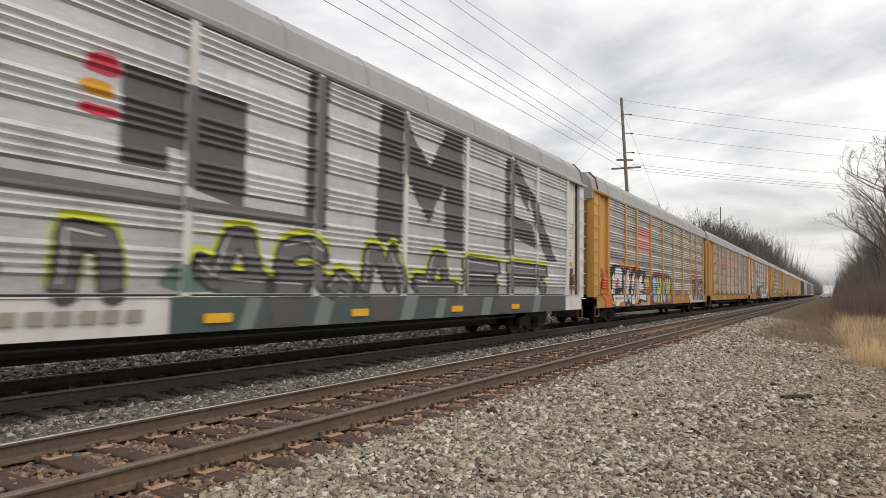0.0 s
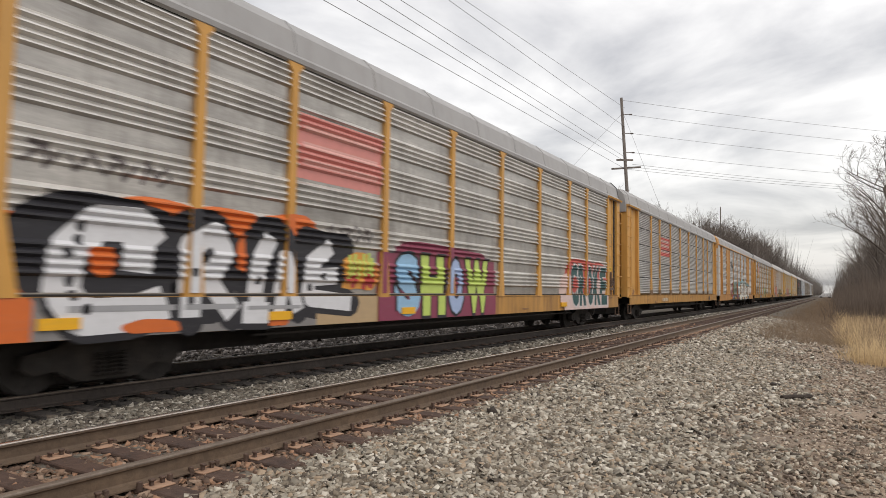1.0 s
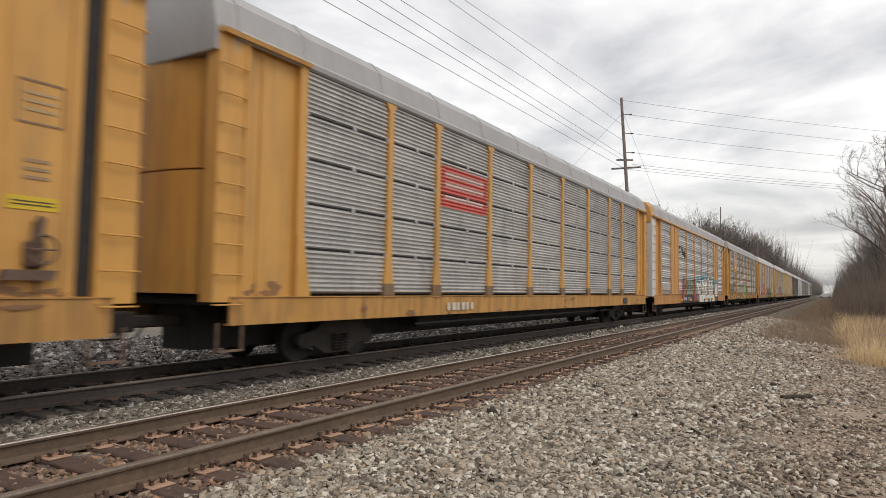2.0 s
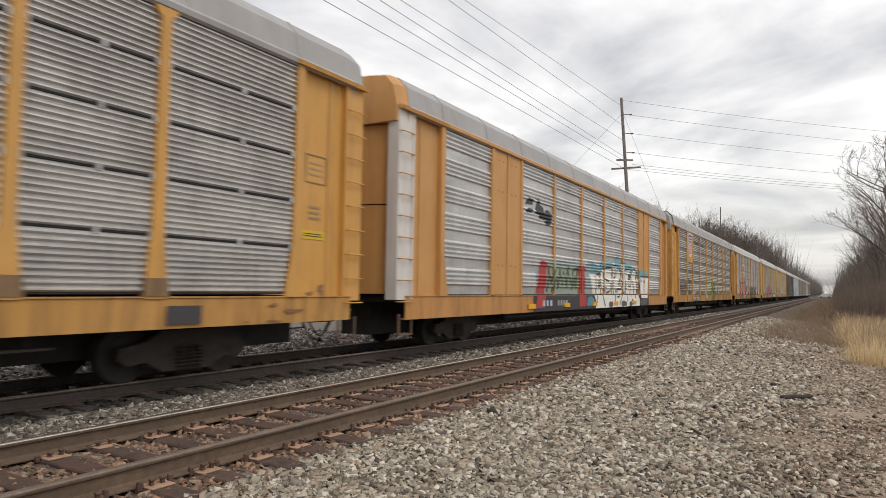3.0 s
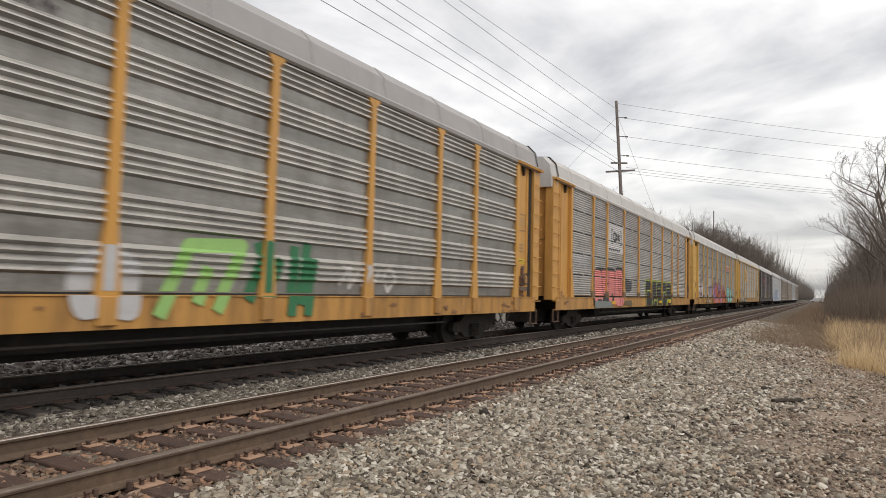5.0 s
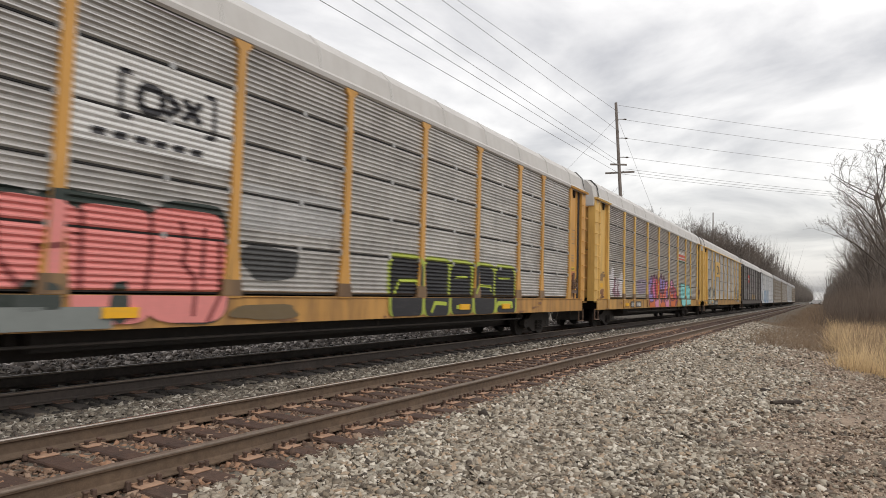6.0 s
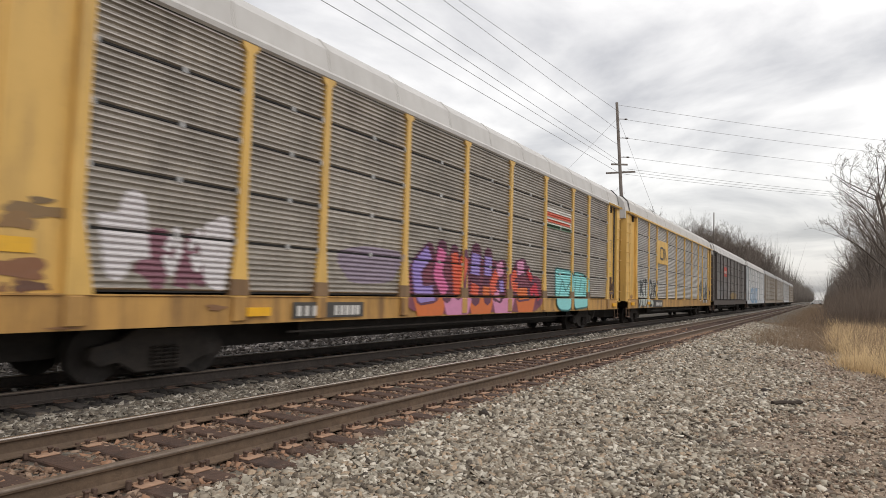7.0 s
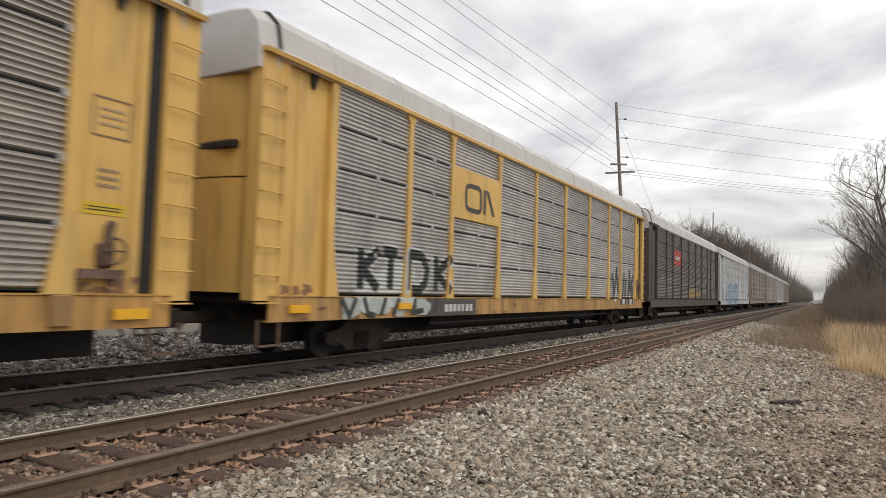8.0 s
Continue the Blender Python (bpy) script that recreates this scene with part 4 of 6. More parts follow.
def wrap(bm, kind, layer, over_posts=True, end=False, closed=()):
    """Lays flat shapes on the car's side: over the ribs, the posts and the sill."""
    prof = PROFILE[kind]
    pz, py = [p[0] for p in prof], [p[1] for p in prof]
    zs, xs = [v.co.z for v in bm.verts], [v.co.x for v in bm.verts]
    cuts = [((0, 0, z), (0, 0, 1)) for z in [1.245, 1.30] + pz if min(zs) < z < max(zs)]
    cuts += [((p + d, 0, 0), (1, 0, 0)) for p in POSTS for d in (-0.085, 0.085) if min(xs) < p + d < max(xs)]
    bays = [(POSTS[i], POSTS[i + 1]) for i in closed]
    folds = [x for a, b in bays for x in (a + 0.065, (a + b) / 2 - 0.045, (a + b) / 2 + 0.045, b - 0.065)]
    cuts += [((x, 0, 0), (1, 0, 0)) for x in folds if min(xs) < x < max(xs)]
    if not end:
        for co, no in cuts:
            bmesh.ops.bisect_plane(bm, geom=bm.verts[:] + bm.edges[:] + bm.faces[:], dist=1e-5, plane_co=co, plane_no=no)
    V, F = [], []
    for i, f in enumerate(bm.faces):
        c = f.calc_center_median()
        off = -0.004 - 0.004 * layer - 0.00002 * (i % 50)
        base = len(V)
        on_post = any(abs(c.x - p) < 0.085 for p in POSTS[1:-1])
        if not end and 1.245 < c.z < 1.30:
            continue
        for v in f.verts:
            if end:
                y = -1.525 if end is True else end
            elif c.z <= 1.245:
                y = -1.64
            elif any(a - 0.06 < c.x < b + 0.06 for a, b in bays):
                a, b = next(q for q in bays if q[0] - 0.06 < c.x < q[1] + 0.06)
                y = SIDE - (0.091 if min(c.x - a, b - c.x) < 0.065 else 0.076 if abs(c.x - (a + b) / 2) < 0.045 else 0.051)
            elif on_post and over_posts:
                y = SIDE - 0.076
            else:
                y = SIDE + float(np.interp(v.co.z, pz, py))
            V.append((v.co.x, y + off, v.co.z))
        F.append(list(range(base, len(V)))[::1])
    bm.free()
    me = bpy.data.meshes.new("paint")
    me.from_pydata(V, [], F)
    return me


KIND = {0: "wide", 1: "wide", 2: "fine", 3: "wide", 4: "wide", 5: "fine", 6: "fine", 7: "fine", 8: "fine", 9: "fine"}


def apart(polys):
    """Sorts outlines into groups that touch one another."""
    groups = []
    for p in polys:
        xs, zs = [v[0] for v in p], [v[1] for v in p]
        b = [min(xs), max(xs), min(zs), max(zs)]
        near = [g for g in groups if b[0] < g[0][1] and g[0][0] < b[1] and b[2] < g[0][3] and g[0][2] < b[3]]
        mine = [p]
        for g in near:
            b = [min(b[0], g[0][0]), max(b[1], g[0][1]), min(b[2], g[0][2]), max(b[3], g[0][3])]
            mine = g[1] + mine
            groups.remove(g)
        groups.append((b, mine))
    return [g[1] for g in groups]


def paint(k, name, shape, col, layer=0, label="", posts=True, end=False):
    if isinstance(shape, list) and len(shape) > 1:
        groups = apart(shape)
        if len(groups) > 1:
            for g in groups:
                paint(k, name, g, col, layer, label, posts, end)
            return
    bm = flat(shape) if isinstance(shape, list) else shape
    link(name, wrap(bm, KIND[k], layer, posts, end, (1, 7) if k == 3 else ()), sp(*col) if isinstance(col, tuple) else col, CARS[k], label)


def brushed(k, name, lines, w, col, edge, rim=0.16, layer=2, label="", lift=0.0):
    """Broad painted lines on a rim of another colour."""
    rimmed, fill = [], []
    for line in lines:
        rimmed += stroke([(x, z + lift) for x, z in line], w + rim)
        ends = [(x, z + lift, w + rim) for x, z in (line[0], line[-1])]
        rimmed += [[(x + r / 2 * math.cos(a * math.pi / 4), z + r / 2 * math.sin(a * math.pi / 4)) for a in range(8)] for x, z, r in ends]
        fill += stroke(line, w)
    paint(k, name + "_rim", rimmed, edge, layer)
    paint(k, name, fill, col, layer + 1, label)


def letter(k, ch, x0, x1, z0, z1, col, edge=BLACK, t0=0.02, t1=0.09, layer=2, grow=0.07):
    paint(k, "letter_outline", words(ch, x0 - grow, x1 + grow, z0 - grow, z1 + grow, t1), edge, layer)
    paint(k, "letter", words(ch, x0, x1, z0, z1, t0), col, layer + 1)


def reflectors(k, xs, z=0.86):
    for x in xs:
        link("reflector", shared("reflector", lambda: boxes((-0.25, 0.25, -1.685, -1.64, 0.0, 0.14))), M["amber"], CARS[k], m=pose(x, 0, z))


def end_marks(k):
    """Stencilled plates on the closed bay at the rear."""
    paint(k, "stencil_frame", ring(rect(11.70, 12.22, 3.28, 3.78), 0.025), (0.22, 0.14, 0.07), 0, end=True)
    paint(k, "stencil_bar", [rect(11.78, 12.14, z, z + 0.035) for z in (3.42, 3.52, 3.62)], (0.40, 0.28, 0.14), 0, end=True)
    paint(k, "stencil_bar", [rect(11.80, 12.10, z, z + 0.04) for z in (2.62, 2.72, 2.82)], (0.30, 0.20, 0.10), 0, end=True)
    paint(k, "warning_plate", [rect(11.62, 12.22, 2.26, 2.42)], (0.62, 0.42, 0.02), 0, "yellow plate", end=True)
    paint(k, "stencil_bar", [rect(11.68, 12.16, 2.31, 2.325), rect(11.68, 12.16, 2.35, 2.365)], (0.05, 0.04, 0.02), 1, end=True)


def sill_bars(k, x0, x1, n, col, z0=0.90, z1=1.08, seed=1):
    r = random.Random(seed)
    w = (x1 - x0) / n
    paint(k, "car_number_bar", [rect(x0 + i * w, x0 + (i + r.uniform(0.5, 0.8)) * w, z0, z1) for i in range(n)], col, 3)


def graffiti():
    # white-ended car: huge grey roller letters over a row of dark outlined shapes
    k = 0
    GREY = (0.10, 0.098, 0.10)
    paint(k, "roller_block", [rect(-5.22, -4.50, 2.98, 4.30), rect(-4.50, -4.22, 3.34, 4.30), [(-4.22, 2.84), (-3.10, 2.62), (-3.10, 4.30), (-4.22, 4.30)]], GREY, 0, "black roller-painted block")
    paint(k, "roller_bar", [rect(-1.70, -1.16, 2.45, 5.22)], GREY, 0)
    paint(k, "roller_letter", [[(0.35, 2.35), (1.25, 2.35), (1.35, 5.2), (0.45, 5.2)], [(3.1, 2.35), (4.0, 2.35), (3.9, 5.2), (3.0, 5.2)], [(1.35, 5.1), (1.35, 3.9), (2.35, 2.9), (2.35, 4.2)], [(3.05, 5.1), (3.05, 3.9), (2.35, 2.9), (2.35, 4.2)]], GREY, 0)
    paint(k, "roller_letter", [[(6.42, 2.40), (7.02, 2.40), (7.02, 5.05), (6.78, 5.20), (6.44, 5.10)], [(7.02, 4.55), (8.10, 3.72), (8.10, 4.55), (7.02, 5.25)], [(7.02, 2.92), (8.72, 2.70), (8.40, 3.42), (7.02, 3.56)], [(8.05, 4.50), (8.50, 4.35), (10.45, 2.35), (9.55, 2.35), (8.62, 3.35)]], GREY, 0)
    paint(k, "dark_band", [[(-9, 2.50), (-1.16, 2.46), (-1.16, 2.64), (-9, 2.72)]], (0.13, 0.125, 0.12), 0)
    paint(k, "red_tag", [blob(-5.72, -5.24, 4.05, 4.36, 3), blob(-5.80, -5.24, 3.52, 3.68, 4)], (0.55, 0.05, 0.09), 0)
    paint(k, "yellow_tag", [blob(-5.80, -5.30, 3.78, 4.0, 5)], (0.60, 0.30, 0.02), 1)
    forms = [[[(-5.86, 1.34), (-5.80, 2.02), (-5.34, 1.96), (-5.24, 1.34)]], [[(-3.92, 1.72), (-3.62, 1.5), (-3.32, 2.14), (-3.02, 2.16), (-2.84, 1.55)], [(-3.5, 1.46), (-2.6, 1.42)]],
             [[(-1.22, 1.98), (-1.62, 2.14), (-2.15, 2.04), (-2.28, 1.75), (-1.85, 1.56), (-1.42, 1.62), (-1.2, 1.42)]], [[(-2.35, 1.42), (-1.7, 1.4)], [(-1.0, 1.36), (-0.75, 1.58), (-0.35, 1.4)]],
             [[(0.02, 1.36), (0.16, 2.1), (0.42, 2.1), (0.86, 1.5), (0.95, 2.18)], [(0.95, 2.1), (1.35, 1.42)]], [[(1.85, 1.55), (2.3, 1.5), (2.66, 2.12), (3.02, 2.08), (3.1, 1.45)], [(2.0, 1.4), (3.6, 1.4)]],
             [[(6.0, 2.0), (4.15, 2.06), (4.2, 1.42), (5.9, 1.4)], [(4.3, 1.72), (5.7, 1.72)]], [[(9.5, 2.0), (6.7, 2.04), (6.8, 1.4)], [(6.9, 1.72), (8.9, 1.7), (9.4, 1.4)]]]
    for i, lines in enumerate(forms):
        brushed(k, "tag_edge", lines, 0.30, ACID, ACID, 0.16, 0, lift=0.07)
        brushed(k, "tag_form", lines, 0.30, (0.13, 0.125, 0.125), (0.045, 0.043, 0.045), 0.10, 2, "dark grey graffiti form")
        paint(k, "tag_shine", [q for l in lines for q in stroke([(x - 0.05, z + 0.06) for x, z in l[:3]], 0.035)], (0.50, 0.50, 0.49), 5)
    paint(k, "tag_shade", [blob(-9, -6.6, 1.28, 1.9, 9), blob(-4.6, -3.2, 1.3, 1.7, 10)], (0.12, 0.18, 0.16), 0)
    paint(k, "sill_paint", [rect(-4.4, 11.2, 0.735, 1.24)], (0.060, 0.085, 0.080), 0, "dark green overspray")
    paint(k, "sill_paint", [[(x, 0.735), (x + w, 0.735), (x + w + 0.2, 1.24), (x + 0.2, 1.24)] for x, w in ((-3.2, 0.3), (-1.5, 0.4), (1.2, 0.5), (2.6, 0.35), (4.9, 0.5), (8.3, 0.5))], (0.17, 0.20, 0.19), 1, "paler sprayed band")
    paint(k, "sill_paint", [blob(x, x + w, 0.75, 1.22, 30 + i, 0.12, 26, 0.5) for i, (x, w) in enumerate(((-2.6, 0.9), (0.1, 1.0), (3.4, 1.3), (5.6, 2.4), (9.0, 1.8)))], (0.085, 0.078, 0.072), 2, "dark grey overspray")
    sill_bars(k, -6.6, -4.75, 6, (0.30, 0.27, 0.22), 0.92, 1.08, 5)
    sill_bars(k, -9.0, -6.9, 5, (0.34, 0.27, 0.18), 0.90, 1.12, 6)
    reflectors(k, (-3.6, -0.2, 3.6, 7.0))
    end_marks(k)

    # first yellow car
    k = 1
    paint(k, "piece_background", [blob(-12.2, -10.3, 0.82, 2.3, 21), blob(-10.2, -8.6, 1.9, 2.62, 22), blob(-9.0, -7.6, 2.0, 2.62, 23), blob(-7.6, -6.1, 1.9, 2.66, 24), rect(-11.9, -10.2, 0.735, 1.24)], ORANGE, 0, "orange spray cloud")
    paint(k, "piece_shadow", [blob(-11.3, -9.0, 0.86, 2.62, 25, 0.08), blob(-9.3, -7.9, 0.84, 2.55, 26), blob(-8.1, -6.6, 0.85, 2.52, 27), blob(-6.9, -5.1, 0.86, 2.56, 28)], BLACK, 1)
    paint(k, "sill_paint", [rect(-11.0, -4.9, 0.735, 1.24)], (0.22, 0.21, 0.205), 1, "grey sprayed sill")
    shapes = [([[(-9.42, 1.92), (-9.66, 2.2), (-10.25, 2.18), (-10.62, 1.8), (-10.66, 1.3), (-10.42, 1.0), (-9.75, 1.02), (-9.25, 1.18)], [(-9.9, 1.82), (-9.45, 1.78)]], 0.46),
              ([[(-8.86, 0.95), (-8.86, 1.98), (-8.42, 2.2), (-8.22, 1.92), (-8.45, 1.6), (-8.72, 1.55)], [(-8.5, 1.46), (-8.08, 0.98)]], 0.34),
              ([[(-7.62, 1.0), (-7.56, 1.75), (-7.28, 2.22)], [(-7.9, 1.0), (-7.35, 0.98)]], 0.34), ([[(-7.12, 0.98), (-6.98, 1.9), (-6.80, 1.35), (-6.66, 1.0)]], 0.26),
              ([[(-5.78, 2.16), (-6.32, 1.82), (-6.38, 1.22), (-5.25, 1.12)], [(-6.3, 1.58), (-5.62, 1.62)]], 0.32)]
    for i, (lines, w) in enumerate(shapes):
        brushed(k, "chrome_letter", lines, w, (0.66, 0.66, 0.68), BLACK, 0.20, 2, "white letter with a black rim")
    r = random.Random(77)
    paint(k, "letter_spot", [blob(x - 0.06, x + 0.06, z - 0.07, z + 0.07, i) for i, (x, z) in enumerate([(-10.45 + r.uniform(-0.2, 0.15), 1.1 + 0.17 * j) for j in range(7)] + [(-8.86, 1.2), (-8.8, 1.6), (-7.55, 1.5), (-7.0, 1.4), (-6.33, 1.4), (-6.0, 1.6)])], BLACK, 4)
    paint(k, "letter_shade", [rect(-10.6, -9.1, 1.06, 1.14), rect(-8.95, -8.0, 1.06, 1.14), rect(-7.8, -6.6, 1.04, 1.10)], (0.33, 0.33, 0.34), 4)
    paint(k, "letter_hole", [blob(-10.36, -9.98, 1.5, 1.9, 42), blob(-8.0, -7.82, 1.6, 2.2, 43), blob(-9.9, -9.0, 0.75, 0.95, 44), blob(-7.35, -6.9, 0.75, 0.94, 45)], ORANGE, 4, "orange spray between the letters")
    paint(k, "small_piece", [blob(-5.5, -4.35, 1.3, 2.1, 45)], (0.66, 0.30, 0.05), 2)
    paint(k, "small_piece", scrawl(-5.4, -4.4, 1.35, 1.95, 2, 0.14, 46), RED, 3)
    paint(k, "small_piece", scrawl(-5.35, -4.45, 1.55, 2.1, 2, 0.09, 47), LIME, 4)
    paint(k, "sill_paint", [rect(-6.2, -4.4, 0.735, 1.24)], (0.45, 0.32, 0.18), 1.5)
    paint(k, "piece_background", [rect(-4.35, 1.0, 0.735, 2.15), blob(-3.9, 0.6, 1.7, 2.45, 48, 0.1)], MAROON, 0, "maroon spray background")
    for ch, a, b, col in (("S", -3.72, -2.82, SKYB), ("H", -2.70, -1.72, LIME), ("O", -1.58, -0.80, (0.36, 0.45, 0.66)), ("W", -0.66, 0.58, LIME)):
        letter(k, ch, a, b, 0.80, 2.16, col, BLACK, 0.065, 0.10)
    paint(k, "piece_background", [blob(6.3, 11.3, 1.28, 2.55, 50, 0.08), blob(9.0, 11.4, 1.5, 2.5, 49)], (0.50, 0.09, 0.07), 0, "red halo")
    paint(k, "piece_background", [blob(5.9, 7.2, 0.82, 2.0, 51), blob(9.8, 11.3, 0.9, 1.9, 52), rect(6.3, 11.4, 0.735, 1.2)], (0.66, 0.50, 0.46), 1, "pale pink halo")
    for i, ch in enumerate("CROKE"):
        letter(k, ch, 7.0 + i * 0.86, 7.0 + i * 0.86 + 0.74, 0.86, 2.34, (0.025, 0.085, 0.085), (0.62, 0.56, 0.55), 0.055, 0.085)
    paint(k, "faded_placard", [rect(-6.72, -4.28, 3.31, 4.46)], (0.62, 0.24, 0.21), 0, "faded pink placard", posts=False)
    paint(k, "faded_placard", [rect(-6.6, -4.4, z, z + 0.12) for z in (3.55, 3.85, 4.15)], (0.66, 0.36, 0.32), 1, posts=False)
    paint(k, "purple_tag", scrawl(12.0 - 24.6, 12.0 - 23.9, 1.9, 2.4, 2, 0.09, 53), (0.16, 0.03, 0.13), 0, end=True)
    paint(k, "grey_scrawl", scrawl(-11.2, -9.2, 2.7, 3.1, 4, 0.05, 54) + scrawl(-6.0, -4.5, 2.25, 2.6, 4, 0.04, 55), (0.13, 0.11, 0.11), 0)
    reflectors(k, (-10.7, -7.1, -3.3, 6.2))
    end_marks(k)

    k = 2
    paint(k, "red_placard", [rect(-6.70, -4.3, 3.36, 4.36)], (0.55, 0.10, 0.08), 0, "red placard", posts=False)
    paint(k, "placard_bar", [rect(-6.5, -4.5, z, z + 0.14) for z in (3.55, 3.85, 4.1)], (0.60, 0.42, 0.38), 1, posts=False)
    sill_bars(k, -6.4, -5.0, 6, (0.60, 0.55, 0.45), seed=8)
    end_marks(k)
    sill_bars(k, 8.9, 9.8, 1, (0.05, 0.045, 0.05), 0.86, 1.12, 9)

    # orange-tan car
    k = 3
    paint(k, "emblem_shape", [[(-6.5, 4.0), (-6.3, 4.25), (-5.9, 4.2), (-5.9, 4.05)], [(-6.5, 3.75), (-6.4, 3.9), (-5.95, 3.93), (-5.95, 3.8)], [(-5.75, 3.8), (-5.55, 4.3), (-5.3, 4.1), (-5.4, 3.75)], blob(-5.5, -4.95, 3.62, 4.1, 61), blob(-5.0, -4.35, 3.5, 4.02, 62)], (0.03, 0.03, 0.032), 0, "black emblem", posts=False)
    paint(k, "piece_background", [blob(-5.8, 0.4, 1.28, 2.4, 63, 0.05), blob(-1.0, 0.5, 1.8, 2.5, 64)], (0.30, 0.40, 0.41), 0, "teal spray cloud")
    paint(k, "sill_paint", [rect(-5.9, 8.7, 0.735, 1.24)], (0.035, 0.035, 0.04), 0, "black overspray")
    paint(k, "red_letter", [[(-5.75, 0.85), (-5.05, 0.85), (-4.7, 2.3), (-5.3, 2.36), (-5.55, 1.6)], [(-1.72, 0.83), (-0.95, 0.83), (-0.95, 2.3), (-1.7, 2.34)]], RED, 2)
    for i in range(4):
        a = -4.85 + i * 0.78
        paint(k, "green_letter", [blob(a, a + 0.85, 1.28, 2.32, 70 + i, 0.1)], (0.30, 0.36, 0.26), 1)
        paint(k, "green_letter", scrawl(a, a + 0.8, 1.3, 2.25, 1, 0.12, 75 + i), (0.06, 0.075, 0.06), 2)
    paint(k, "blue_patch", [blob(-0.9, 0.0, 0.82, 1.2, 79)], (0.10, 0.25, 0.33), 2)
    CREAM, INK, MIST = (0.82, 0.79, 0.72), (0.05, 0.05, 0.05), (0.16, 0.36, 0.40)
    paint(k, "teal_cloud", [blob(x0, x1, z0, z1, 400 + i, 0.15) for i, (x0, x1, z0, z1) in enumerate(((-0.4, 0.6, 2.0, 2.5), (0.7, 1.5, 2.1, 2.55), (1.5, 2.6, 2.2, 2.66), (2.9, 3.9, 2.2, 2.88), (4.1, 5.7, 2.1, 2.68), (6.3, 7.2, 1.8, 2.45), (7.1, 8.0, 1.9, 2.5), (7.9, 8.7, 1.9, 2.35)))], MIST, 1, "teal spray cloud")
    paint(k, "white_letter", [rect(0.2, 6.9, 0.735, 2.0), [(-0.45, 2.05), (0.3, 2.05), (0.3, 1.1), (0.1, 1.1)], blob(1.0, 2.45, 1.6, 2.4, 410, 0.05), [(2.7, 1.9), (3.2, 1.9), (3.1, 2.46), (2.72, 2.48)], blob(3.2, 3.85, 1.7, 2.36, 411, 0.05),
          [(3.9, 1.9), (4.25, 1.9), (4.22, 2.6), (3.86, 2.6)], [(4.3, 1.9), (5.3, 1.9), (5.2, 2.36), (4.42, 2.34)], blob(5.6, 6.35, 1.6, 2.46, 412, 0.05)], CREAM, 2, "cream white letters")
    paint(k, "white_letter", [[(7.2, 1.1), (8.4, 1.08), (8.62, 2.1), (6.92, 2.1)]], CREAM, 2, "cream white letter")
    paint(k, "letter_line", [q for line in ([(0.25, 2.0), (0.4, 1.2), (0.3, 0.85)], [(0.5, 2.08), (0.95, 2.1)], [(0.8, 2.0), (1.0, 1.3), (1.4, 0.8)], [(1.05, 2.3), (2.3, 2.38)], [(2.36, 2.36), (2.62, 1.7), (2.8, 1.2), (2.82, 0.85)], [(2.72, 2.5), (3.12, 2.48)],
          [(2.85, 2.4), (3.02, 2.0), (2.75, 1.98)], [(3.3, 1.5), (3.85, 1.5), (4.02, 1.75), (3.75, 1.94), (3.42, 1.86)], [(3.4, 2.35), (3.7, 2.3), (3.9, 1.98)], [(3.86, 2.62), (4.22, 2.64)], [(4.22, 1.4), (3.9, 1.25), (3.5, 0.85)],
          [(4.42, 2.36), (5.2, 2.4)], [(4.35, 2.38), (4.58, 1.7), (4.74, 0.95)], [(5.05, 2.12), (5.5, 2.05), (5.95, 1.5), (6.1, 1.1)], [(5.3, 1.15), (5.4, 1.5)], [(5.2, 0.8), (5.6, 1.05), (5.85, 0.8)], [(5.65, 2.35), (6.0, 2.47), (6.32, 2.3), (6.45, 1.5), (6.8, 1.1)],
          [(1.3, 1.9), (2.1, 1.8)], [(1.5, 1.3), (2.2, 1.4)], [(0.6, 1.6), (0.85, 1.6)], [(3.1, 1.15), (3.5, 1.2)], [(6.9, 2.12), (8.64, 2.14)], [(6.9, 2.05), (6.75, 1.4), (6.9, 1.0)]) for q in stroke(line, 0.075)] + ring(blob(4.98, 5.38, 1.62, 1.98, 413, 0.03), 0.075), INK, 4)
    paint(k, "letter_shade", [blob(x, x + w, z, z + h, 430 + i, 0.2) for i, (x, w, z, h) in enumerate(((0.5, 0.35, 1.5, 0.4), (1.2, 0.5, 1.35, 0.3), (2.2, 0.4, 1.3, 0.5), (3.0, 0.4, 1.3, 0.25), (3.3, 0.5, 1.6, 0.25), (4.32, 0.25, 1.3, 0.6), (5.05, 0.3, 2.0, 0.2), (6.5, 0.4, 1.3, 0.6), (7.2, 0.25, 1.85, 0.15), (7.6, 0.3, 1.8, 0.15)))], (0.36, 0.35, 0.33), 3)
    paint(k, "letter_shade", [blob(3.7, 4.6, 0.74, 1.0, 414), blob(5.0, 5.6, 0.74, 0.95, 415), blob(1.9, 2.5, 0.74, 1.0, 416), blob(6.9, 8.3, 0.74, 1.06, 417, 0.06)], (0.11, 0.10, 0.10), 5)
    reflectors(k, (-6.1, -3.05, 0.0, 2.9, 5.9), 0.84)
    sill_bars(k, -5.2, -4.3, 3, (0.45, 0.5, 0.62), seed=4)
    sill_bars(k, -3.9, -2.9, 4, (0.35, 0.36, 0.33), seed=3)
    for x in (-8.25, -7.4, 7.3, 8.25):
        paint(k, "bolt_row", [rect(x - 0.3 + d, x - 0.24 + d, z, z + 0.05) for z in (2.05, 4.1, 4.95) for d in (0, 0.28)], (0.20, 0.10, 0.03), 12)

    # shield-emblem car
    k = 4
    PY = SIDE - 0.07
